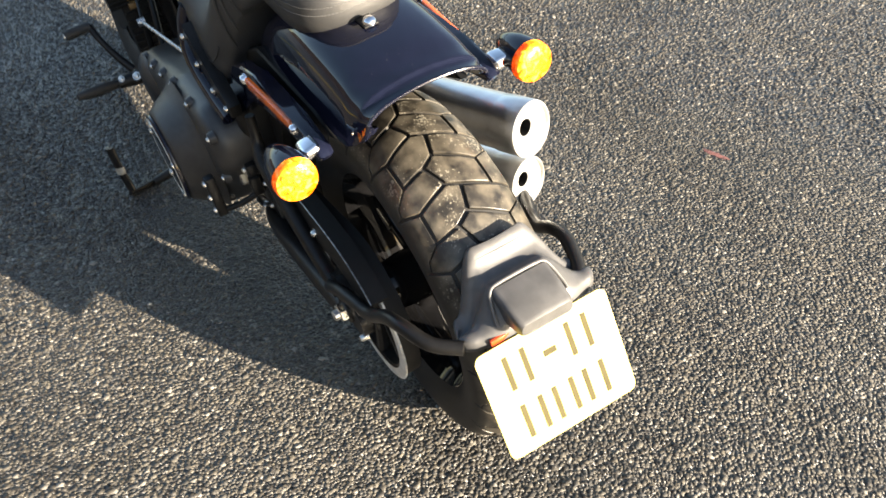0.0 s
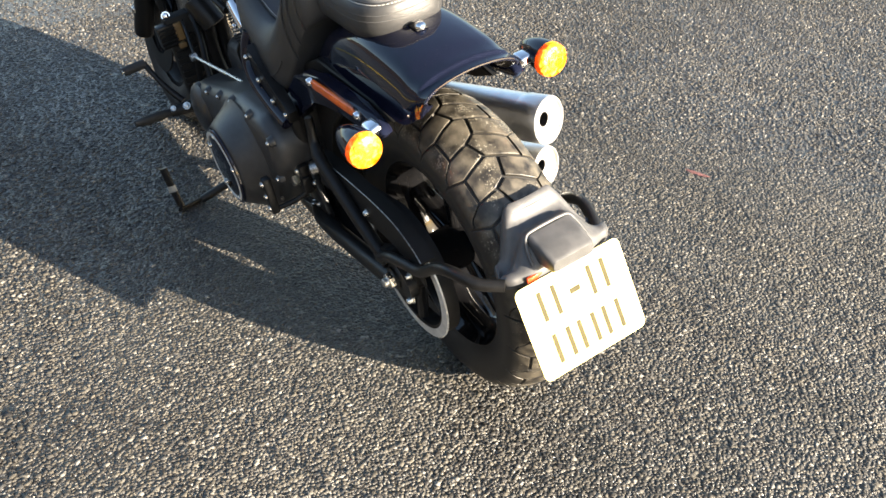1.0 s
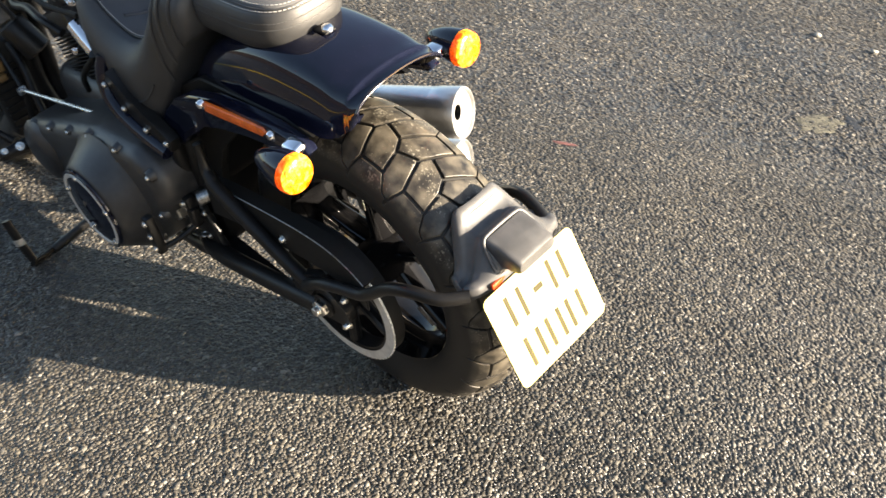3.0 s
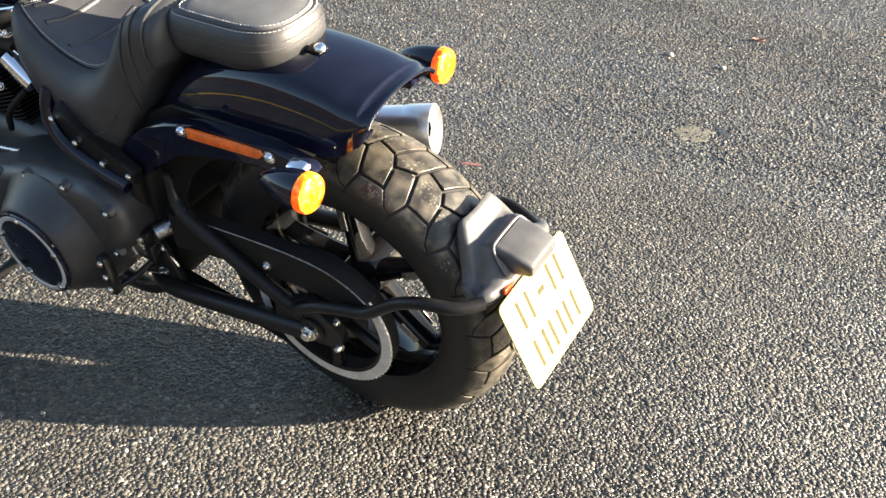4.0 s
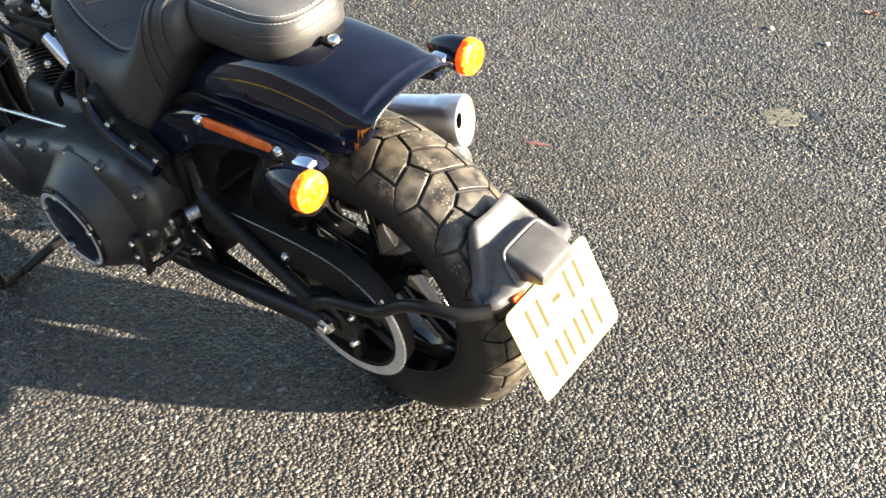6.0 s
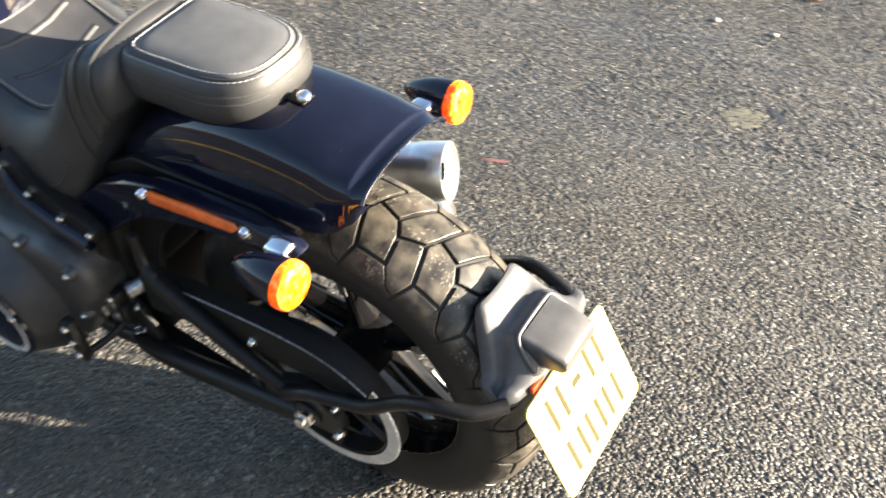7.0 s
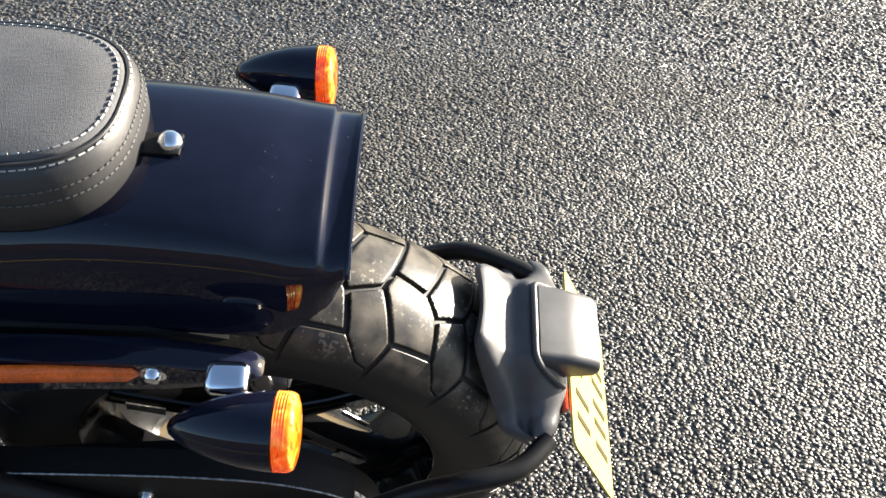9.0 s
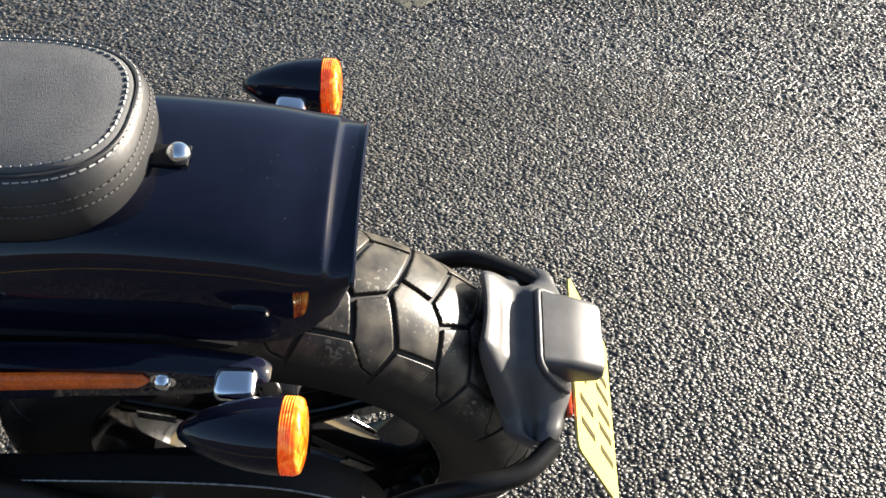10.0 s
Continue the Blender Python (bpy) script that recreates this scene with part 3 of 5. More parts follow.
# rear wheel: tyre, rim, hub, split spokes with machined faces
AX = (0, 0, 0.338)
rear = part("rear_wheel", lathe([(-0.074, 0.219), (-0.074, 0.2145), (-0.055, 0.206), (-0.03, 0.192), (0.03, 0.194), (0.055, 0.212), (0.074, 0.2165), (0.074, 0.219),
            (0.05, 0.217), (-0.05, 0.215), (-0.074, 0.219)], AX, (0, 1, 0), 64, cap=False), WHEEL, bike, "black cast alloy wheel")
tread_tyre(rear, 0, 0.338, 0.338, 0.0925, 0.2155, 1400, 82, 0.108)
part("hub", lathe([(-0.10, 0.03), (-0.10, 0.045), (-0.06, 0.05), (0.06, 0.05), (0.09, 0.05), (0.09, 0.03)], AX, (0, 1, 0), 32), WHEEL, rear, "black wheel hub")


def spoke(parent, a, cx, cz, r0, r1, y0, y1, name="spoke"):
    """One leg of a split spoke, broad at the rim, its outer face machined."""
    rings = []
    for f in (0, 0.35, 0.7, 1):
        r = r0 + (r1 - r0) * f
        w, yy = 0.020 - 0.006 * math.sin(f * 3.1), y0 + (y1 - y0) * f
        way, side = Vector((math.cos(a), 0, math.sin(a))), Vector((-math.sin(a), 0, math.cos(a)))
        c = Vector((cx, 0, cz)) + way * r
        rings.append([c + side * w * math.cos(t) + Vector((0, 1.1 * yy * math.sin(t), 0)) for t in (math.pi * k / 9 for k in range(18))])
    return part(name, loft(rings), WHEEL, parent)


for k in range(5):
    a = radians(27 + 72 * k)
    s = spoke(rear, a, 0, 0.338, 0.045, 0.198, 0.030, 0.022)
    way = Vector((math.cos(a), 0, math.sin(a)))
    side = Vector((-way.z, 0, way.x))
    c0, c1 = Vector(AX) + way * 0.122, Vector(AX) + way * 0.170
    for sy in (-1, 1):
        face = loft([[c + side * w + Vector((0, y * sy, 0)) for w, y in ((-0.008, yy), (0.008, yy), (0.008, yy + 0.002), (-0.008, yy + 0.002))] for c, yy in ((c0, 0.0290), (c1, 0.0265))])
        part("machined_face", face, DULL, s, "bright machined spoke face")

# belt drive
pulley = part("pulley", lathe([(-0.150, 0.128), (-0.150, 0.146), (-0.118, 0.146), (-0.118, 0.128), (-0.150, 0.128)], AX, (0, 1, 0), 64, cap=False), SATIN, bike, "black belt pulley with a silver rim")
part("pulley_rim", lathe([(-0.1525, 0.134), (-0.1525, 0.1545), (-0.149, 0.1555), (-0.149, 0.134)], AX, (0, 1, 0), 96, cap=False), RING, pulley, "dull silver pulley rim")
teeth = bmesh.new()
for k in range(70):
    a = 2 * math.pi * k / 70
    teeth = join(teeth, box(0, 0, 0, 0.0035, 0.0025, 0.004, 0.0006, seg=1, m=Matrix.Translation((0.1555 * math.cos(a), -0.1505, 0.338 + 0.1555 * math.sin(a))) @ Matrix.Rotation(-a, 4, "Y")))
part("pulley_teeth", teeth, RING, pulley)
for k in range(5):
    a = 2 * math.pi * k / 5 + 0.9
    part("pulley_spoke", sweep([(0.04 * math.cos(a), -0.125, 0.338 + 0.04 * math.sin(a)), (0.13 * math.cos(a + 0.1), -0.14, 0.338 + 0.13 * math.sin(a + 0.1))], 0.013, 10, 3), SATIN, pulley)
part("pulley_hub", lathe([(-0.155, 0.02), (-0.155, 0.042), (-0.10, 0.05), (-0.09, 0.03)], AX, (0, 1, 0), 32), SATIN, pulley)
belt = hull2([(0, 0.338, 0.152), (-0.50, 0.335, 0.055)], 96)
inner = hull2([(0, 0.338, 0.146), (-0.50, 0.335, 0.049)], 96)
part("drive_belt", loft([[(x, y, z) for x, z in o] for o, y in ((belt, -0.148), (belt, -0.120), (inner, -0.120), (inner, -0.148), (belt, -0.148))], cap=False), DARK, bike, "black toothed drive belt")
guard_top = smooth_line([(-0.34, 0, 0.478), (-0.276, 0, 0.487), (-0.20, 0, 0.494), (-0.10, 0, 0.500), (-0.02, 0, 0.501), (0.045, 0, 0.494), (0.095, 0, 0.475), (0.128, 0, 0.452)], 6)
guard = [(p.x, p.z) for p in guard_top] + [(p.x - 0.004, p.z - (0.085 - 0.020 * i / 42)) for i, p in reversed(list(enumerate(guard_top)))]
g = join(slab(guard, -0.166, -0.171, 0.0015, 1), loft([[(p.x, -0.140, p.z - 0.004), (p.x, -0.1705, p.z - 0.003), (p.x, -0.1705, p.z + 0.001), (p.x, -0.140, p.z)] for p in guard_top]))
guard_part = part("belt_guard", g, DARK, bike, "black belt guard, its rim highlight laid on as a thin strip")
# the highlight along the guard's top rim, laid on as a bright steel strip
part("guard_rim_highlight", sweep([Vector((p.x, -0.1712, p.z + 0.0015)) for p in guard_top[6:]], 0.0013, 8, 1), DULL, guard_part)
bolt(bike, (-0.094, -0.171, 0.450), r=0.007, h=0.009)
part("lower_belt_guard", slab([(-0.42, 0.235), (-0.30, 0.243), (-0.12, 0.250), (-0.05, 0.272), (-0.05, 0.290), (-0.14, 0.272), (-0.30, 0.268), (-0.42, 0.262)], -0.150, -0.158, 0.002, 1), SATIN, bike)

# swingarm
for sy, w in ((-1, -0.178), (1, 0.128)):
    part("swingarm_tube", sweep([(-0.02, w, 0.362), (-0.10, w * 1.02, 0.408), (-0.255, w * 1.03, 0.500), (-0.280, w * 1.01, 0.519), (-0.294, w * 0.99, 0.534), (-0.300, w * 0.97, 0.560), (-0.303, w * 0.96, 0.590)], [0.0150, 0.0150, 0.0150, 0.0145, 0.012, 0.009, 0.009], 18), SATIN, bike, "black swingarm tube")
    part("swingarm_tube", sweep([(-0.02, w, 0.322), (-0.18, w * 1.01, 0.298), (-0.387, w * 0.99, 0.268), (-0.46, w * 0.84, 0.272)], 0.0205, 18), SATIN, bike, "black swingarm tube")
    part("axle_plate", slab(hull2([(-0.045, 0.342, 0.045), (0.035, 0.338, 0.032), (-0.008, 0.392, 0.018)]), w * 0.91, w * 1.022, 0.004), SATIN, bike)
part("axle_washer", lathe([(0, 0.026), (0.004, 0.026), (0.006, 0.022)], (0.0, -0.182, 0.338), (0, -1, 0), 28), SATIN, bike)
nut = part("axle_nut", lathe([(0, 0.0185), (0.012, 0.0185), (0.014, 0.016)], (0, -0.186, 0.338), (0, -1, 0), 6), ZINC, bike, "zinc axle nut")
part("axle_end", lathe([(0, 0.010), (0.010, 0.010), (0.012, 0.008)], (0, -0.198, 0.338), (0, -1, 0), 20), ZINC, nut)
bolt(bike, (-0.011, -0.188, 0.392), r=0.008, h=0.009)
bolt(bike, (0.053, -0.176, 0.311), r=0.0075, h=0.014)
bolt(bike, (0.053, -0.17, 0.372), r=0.006, h=0.010)

# number plate carrier: two bent tubes, the moulded hugger, hood, lens, plate
CARRIER = [(-0.03, 0.190, 0.380), (0.0, 0.192, 0.402), (0.035, 0.190, 0.420), (0.085, 0.184, 0.431), (0.135, 0.178, 0.442), (0.195, 0.172, 0.487), (0.245, 0.166, 0.507), (0.300, 0.148, 0.505), (0.335, 0.112, 0.502)]
for sy, tuck in ((-1, 0.0), (1, 0.036)):
    part("carrier_tube", sweep([(x, sy * (y - tuck * min(1, max(0, x / 0.15)) * (1 if x < 0.31 else 0.5)), z) for x, y, z in CARRIER], 0.0115, 16), SATIN, bike, "bent black carrier tube")



def hugger():
    """The moulded shell behind the tyre: a lip flared up over the tread, a hollow back and two rounded wings."""
    rows = []
    n = 64
    for i in range(n + 1):
        v = -1 + 2 * i / n
        w = abs(v)
        drop = min(1, max(0, (w - 0.36) / 0.50))
        s = drop * drop * (3 - 2 * drop)
        end = max(0, (w - 0.86) / 0.14) ** 2
        y = 0.115 * v + 0.004
        bow = 0.008 * math.cos(min(1, w / 0.75) * math.pi)
        back = min(1, max(0, (w - 0.45) / 0.5))
        back = 0.013 * back * back * (3 - 2 * back)
        # along the machine: a fat rolled lip, a hollow, the rise to the hood, the fall to the back edge
        run = ((0.2515, 0.578, 0.038, 0.086, 0.7, 0.030), (0.2475, 0.588, 0.038, 0.086, 0.7, 0.030), (0.2530, 0.5955, 0.038, 0.086, 0.5, 0.028), (0.2645, 0.589, 0.036, 0.080, 0.3, 0.022), (0.2775, 0.571, 0.030, 0.070, 0.1, 0.014),
               (0.2940, 0.562, 0.020, 0.060, 0, 0.006), (0.3120, 0.566, 0.011, 0.055, 0, 0.0), (0.3360, 0.545, 0.002, 0.030, 0, -0.006), (0.3530, 0.522, 0.0, 0.010, 0, -0.010), (0.3580, 0.505, 0.0, 0.007, 0, -0.014))
        pts = [(x + dx * s + bow * bend + e * end - back * min(1, max(0, (x - 0.29) / 0.05)), z - dz * s - 0.006 * end) for x, z, dx, dz, bend, e in run]
        rows.append(smooth_line([(x, y, z) for x, z in pts], 3))
    back = [[Vector((p.x + (0.004 if k < 10 else -0.001), p.y * 0.985, p.z - 0.005)) for k, p in enumerate(r)] for r in rows]
    return loft([r + b[::-1] for r, b in zip(rows, back)])


hug = part("hugger", hugger(), PLASTIC, bike, "moulded black plastic hugger with a flared lip")
hood_rings = []
for x, hw, zt, zb in ((0.3135, 0.0500, 0.558, 0.524), (0.3155, 0.0490, 0.5650, 0.521), (0.3205, 0.0485, 0.5690, 0.519), (0.350, 0.0475, 0.563, 0.519), (0.383, 0.0455, 0.5525, 0.522), (0.3885, 0.043, 0.547, 0.526)):
    ring = []
    r = 0.009
    for cy, cz, a0 in ((hw - r, zt - r, 0), (-hw + r, zt - r, 90), (-hw + r, zb + r, 180), (hw - r, zb + r, 270)):
        for a in (0, 30, 60, 90):
            t = radians(a0 + a)
            ring.append((x, cy + r * math.cos(t), cz + r * math.sin(t)))
    hood_rings.append(ring)
part("lamp_hood", loft(hood_rings), PLASTIC, hug, "grey-black hood of the plate lamp")
rim_line = [(0.350, 0.0605, 0.5275), (0.344, 0.060, 0.534), (0.326, 0.054, 0.553), (0.3165, 0.046, 0.566), (0.3150, 0.030, 0.5695), (0.3150, 0.0, 0.5705)]
part("hood_rim", sweep(rim_line + [(x, -y, z) for x, y, z in rim_line[-2::-1]], 0.0034, 12, 5), PLASTIC, hug)
for sy in (-1,):
    part("tail_lens", box(0.3535, sy * 0.063, 0.506, 0.007, 0.032, 0.012, 0.002), RED, hug, "orange-red lens")
part("backing_plate", box(0, 0, 0, 0.004, 0.10, 0.12, 0.001, pose(0.376, 0, 0.455, 0, -24.3)), SATIN, bike)
PM = pose(0.3985, 0, 0.4205, 0, -24.3)
w, h, r = 0.1145, 0.091, 0.013
outline = []
for cy, cz, a0 in ((w - r, h - r, 0), (-w + r, h - r, 90), (-w + r, -h + r, 180), (w - r, -h + r, 270)):
    for a in (0, 22, 45, 68, 90):
        t = radians(a0 + a)
        outline.append((cy + r * math.cos(t), cz + r * math.sin(t)))
bm = loft([[(x, y, z) for y, z in outline] for x in (-0.0015, 0.0015)])
bm.transform(PM)
plate = part("number_plate", bm, PLATE, bike, "yellow two-line number plate", sharp=20)
for row, spans in ((0.042, (-0.056, 0.0, 0.052)), (-0.042, (-0.055, 0.0, 0.055))):
    for cy in spans:
        for dy in ((-0.015, 0.015) if abs(cy) > 0.01 or row < 0 else (0.0,)):
            tall = 0.056 if abs(cy) > 0.01 or row < 0 else 0.010
            part("print_bar", box(0, 0, 0, 0.0012, 0.0085 if tall > 0.02 else 0.022, tall, 0.0003, PM @ Matrix.Translation((0.0019, cy + dy, row)), seg=1), INK, plate)

# rear fender
FEND = [(-0.430, 0.575, 1.0), (-0.405, 0.640, 1.0), (-0.365, 0.703, 1.0), (-0.310, 0.757, 1.0), (-0.250, 0.792, 1.0), (-0.180, 0.815, 1.0), (-0.100, 0.828, 1.0), (-0.030, 0.827, 1.0), (0.040, 0.820, 0.95),
        (0.078, 0.8122, 0.72), (0.097, 0.8095, 0.55), (0.1015, 0.8085, 0.50), (0.1045, 0.8060, 0.46), (0.108, 0.8035, 0.42), (0.114, 0.8022, 0.32), (0.121, 0.8020, 0.18), (0.1275, 0.8023, 0.06)]
HALF = [(0, 0), (0.025, -0.001), (0.05, -0.004), (0.072, -0.009), (0.088, -0.016), (0.098, -0.026), (0.104, -0.039), (0.109, -0.058), (0.113, -0.08), (0.116, -0.10), (0.118, -0.118)]


def fender():
    line = smooth_line([(x, 0, z) for x, z, _ in FEND], 4)
    scale = [float(np.interp(i / 4, range(len(FEND)), [f[2] for f in FEND])) for i in range(len(line))]
    rings = []
    for i, p in enumerate(line):
        way = (line[min(i + 1, len(line) - 1)] - line[max(i - 1, 0)]).normalized()
        down = Vector((-way.z, 0, way.x)) * -1
        down = (down + Vector((0, 0, -1))).normalized() if way.z > 0.2 else Vector((0, 0, -1))
        sc = scale[i]
        outer = [(y, d) if d > -0.027 else (0.098 + (y - 0.098) * min(1, sc * 1.3) - 0.16 * (1 - sc) ** 2 * max(0, -0.027 - d), -0.027 + (d + 0.027) * sc) for y, d in HALF]
        sr = max(0.05, sc - 0.24 * min(1, max(0, (p.x + 0.10) / 0.12)))
        right = [(y, d) if d > -0.027 else (0.098 + (y - 0.098) * sr, -0.027 + (d + 0.027) * sr) for y, d in HALF]
        full = [(-y, d) for y, d in outer[::-1]] + right[1:]
        o = [p + Vector((0, y, 0)) - down * d for y, d in full]
        inn = [p + Vector((0, y * 0.965, 0)) - down * (d - (0.004 if abs(y) < 0.095 else 0.0)) for y, d in full]
        rings.append(o + inn[::-1])
    return loft(rings)


fend = part("rear_fender", fender(), GLOSS, bike, "glossy black bobbed rear fender", sharp=50)
part("rolled_edge", sweep([Vector((0.1275, y, 0.8013 + d)) for y, d in [(-a, b) for a, b in HALF[5::-1]] + HALF[1:6]], 0.0024, 8, 3), GLOSS, fend)
part("fender_knob", lathe([(0, 0.0112), (0.004, 0.0112), (0.007, 0.0100), (0.0105, 0.007), (0.0118, 0.0025)], (-0.030, -0.003, 0.828), (0.03, 0, 1), 28), CHROME, bike, "chrome seat screw")
part("seat_tab", box(-0.045, -0.004, 0.829, 0.05, 0.024, 0.004, 0.0015), DARK, bike)
STRUT = [(-0.455, 0.575), (-0.405, 0.628), (-0.345, 0.672), (-0.285, 0.703), (-0.21, 0.718), (-0.12, 0.723), (-0.03, 0.725), (0.030, 0.7205), (0.049, 0.714), (0.056, 0.705), (0.044, 0.692), (-0.03, 0.682),
         (-0.12, 0.674), (-0.21, 0.664), (-0.27, 0.645), (-0.315, 0.612), (-0.345, 0.575), (-0.385, 0.545), (-0.44, 0.545)]
for sy in (-1, 1):
    strut = part("fender_strut", slab(STRUT, sy * 0.134, sy * 0.161, 0.008, 3), GLOSS, bike, "black fender strut")
    m = Matrix.Translation((-0.130, sy * 0.165, 0.7085)) @ Matrix.Rotation(radians(-sy * 3.5), 4, "Z")
    bm = slab([(-0.0825, -0.0095), (0.0700, -0.0095), (0.0825, 0.0015), (0.0775, 0.0095), (-0.0825, 0.0095)], -0.005, 0.005, 0.003)
    bm.transform(m)
    part("side_reflector", bm, AMBER_REFLECTOR, strut, "amber side reflector")
    for x in (-0.226, -0.037):
        bolt(strut, (x, sy * (0.170 if x < -0.1 else 0.160), 0.7085), (0, sy, 0), 0.0085, 0.009, CHROME, label="chrome dome screw")
    part("inner_panel", slab([(-0.46, 0.56), (-0.40, 0.66), (-0.3, 0.71), (-0.05, 0.715), (0.02, 0.70), (-0.05, 0.67), (-0.14, 0.655), (-0.24, 0.61), (-0.31, 0.545), (-0.345, 0.48), (-0.36, 0.42), (-0.46, 0.42)], sy * 0.104, sy * 0.121, 0.003, 1), DARK, bike)

# turn signals
for sy, lx, lz in ((-1, 0.083, 0.712), (1, 0.075, 0.714)):
    c = (lx - 0.008, sy * (0.210 if sy < 0 else 0.205), lz)
    lamp = part("turn_signal", lathe([(-0.0895, 0.002), (-0.0875, 0.0065), (-0.080, 0.0125), (-0.066, 0.0198), (-0.048, 0.0264), (-0.028, 0.0311), (-0.008, 0.0333), (0, 0.0337), (0.001, 0.031)], c, (1, 0, 0), 48), GLOSS, bike, "glossy black bullet turn signal")
    prof = []
    for k in range(5):
        prof += [(0.0012 + k * 0.0024, 0.0337), (0.0024 + k * 0.0024, 0.0330)]
    prof += [(0.0135, 0.0330), (0.0165, 0.0311), (0.0185, 0.025), (0.0195, 0.017), (0.0200, 0.006)]
    part("lens", lathe(prof, c, (1, 0, 0), 64), AMBER, lamp, "ribbed amber lens", sharp=60)
    part("stalk", box(lx - (0.055 if sy < 0 else 0.038), sy * (0.164 if sy < 0 else 0.166), 0.712 if sy < 0 else 0.718, 0.038 if sy < 0 else 0.036, 0.030, 0.023 if sy < 0 else 0.024, 0.008, Matrix.Rotation(radians(12), 4, "X") if sy < 0 else None, 3), CHROME, lamp, "chrome stalk block")

# pillion pad
pad = part("pillion_pad", loft([oval(-0.292, -0.070, 0.086, 0.806), oval(-0.293, -0.060, 0.093, 0.814), oval(-0.294, -0.0525, 0.0965, 0.830), oval(-0.294, -0.0515, 0.0970, 0.846),
           oval(-0.293, -0.0535, 0.0945, 0.861), oval(-0.292, -0.055, 0.0895, 0.872), oval(-0.290, -0.059, 0.0845, 0.8785), oval(-0.287, -0.065, 0.079, 0.8805), oval(-0.27, -0.10, 0.05, 0.883)]), LEATHER, bike, "padded black pillion pad with pale stitching", sharp=60)
part("suede_panel", loft([oval(-0.280, -0.0615, 0.0765, 0.876), oval(-0.280, -0.0615, 0.0765, 0.8825), oval(-0.277, -0.0655, 0.073, 0.8850), oval(-0.26, -0.10, 0.048, 0.8885), oval(-0.23, -0.15, 0.02, 0.8895)]), SUEDE, pad, "charcoal suede top panel", sharp=60)
part("piping", sweep([Vector(p) for p in oval(-0.2825, -0.0590, 0.0795, 0.8805, 40)] + [Vector(oval(-0.2825, -0.0590, 0.0795, 0.8805, 40)[0])], 0.0018, 6, 2), LEATHER, pad)


def stitches(line, length=0.0045, gap=0.0022, r=0.0008):
    """Short threads along a line."""
    bms = bmesh.new()
    dense = []
    for a, b in zip(line, line[1:]):
        n = max(1, int((b - a).length / 0.0011))
        dense += [a.lerp(b, k / n) for k in range(n)]
    i, sl, sg = 0, int(length / 0.0011), int(gap / 0.0011)
    verts, faces = [], []
    while i + sl < len(dense):
        a, b = dense[i], dense[i + sl]
        way = (b - a).normalized()
        side = way.cross(Vector((0, 0, 1))).normalized() * r
        up = Vector((0, 0, r * 0.9))
        o = len(verts)
        for q in (a, b):
            verts += [q + side, q + up * 1.6, q - side, q - up]
        faces += [(o, o + 1, o + 5, o + 4), (o + 1, o + 2, o + 6, o + 5), (o + 2, o + 3, o + 7, o + 6), (o + 3, o, o + 4, o + 7), (o, o + 3, o + 2, o + 1), (o + 4, o + 5, o + 6, o + 7)]
        i += sl + sg
    me = bpy.data.meshes.new("thread")
    me.from_pydata(verts, [], faces)
    bms.from_mesh(me)
    bpy.data.meshes.remove(me)
    return bms


def ring_line(*args):
    o = oval(*args)
    return [Vector(p) for p in o] + [Vector(o[0])]


part("stitching", join(stitches(ring_line(-0.277, -0.0655, 0.0730, 0.8851, 120)), stitches(ring_line(-0.2875, -0.0575, 0.0848, 0.8785, 120))), THREAD, pad, "pale thread stitching")
part("lower_stitching", join(stitches(ring_line(-0.2920, -0.0530, 0.0948, 0.8610, 120), 0.004, 0.003), stitches(ring_line(-0.2925, -0.0520, 0.0968, 0.8500, 120), 0.004, 0.003)), DARK_THREAD, pad)

# rider seat
SEAT = [(-0.735, 0.800, 0.045, 0.795, 0.070, 0.772, 0.735), (-0.710, 0.803, 0.080, 0.808, 0.112, 0.768, 0.700), (-0.670, 0.780, 0.108, 0.800, 0.145, 0.742, 0.660), (-0.620, 0.740, 0.120, 0.768, 0.163, 0.702, 0.612),
        (-0.560, 0.708, 0.122, 0.740, 0.170, 0.672, 0.580), (-0.505, 0.694, 0.122, 0.732, 0.174, 0.655, 0.566), (-0.455, 0.700, 0.119, 0.752, 0.173, 0.665, 0.572), (-0.415, 0.728, 0.114, 0.795, 0.164, 0.700, 0.610),
        (-0.380, 0.790, 0.109, 0.845, 0.152, 0.755, 0.665), (-0.350, 0.862, 0.104, 0.874, 0.142, 0.800, 0.720), (-0.320, 0.892, 0.096, 0.880, 0.132, 0.826, 0.765), (-0.296, 0.888, 0.088, 0.876, 0.126, 0.835, 0.785), (-0.285, 0.872, 0.070, 0.862, 0.112, 0.835, 0.795)]


def seat_row(row):
    x, zc, wr, zr, ws, zs, zb = row
    half = [(0, zc), (wr * 0.4, zc + (zr - zc) * 0.12), (wr * 0.75, zc + (zr - zc) * 0.55), (wr, zr), (wr + (ws - wr) * 0.5, zr - (zr - zs) * 0.2), (ws - 0.006, zr - (zr - zs) * 0.55), (ws, zs), (ws * 0.99, zs - (zs - zb) * 0.5), (ws * 0.93, zb)]
    full = [(-y, z) for y, z in half[::-1]] + half[1:]
    return [(x, y, z) for y, z in full]


def interp_rows(rows, sub):
    cols = list(zip(*rows))
    lines = []
    for i in range(0, len(rows[0])):
        lines.append(smooth_line([(k, r[i], 0) for k, r in enumerate(rows)], sub))
    return [tuple(l[k].y for l in lines) for k in range(len(lines[0]))]


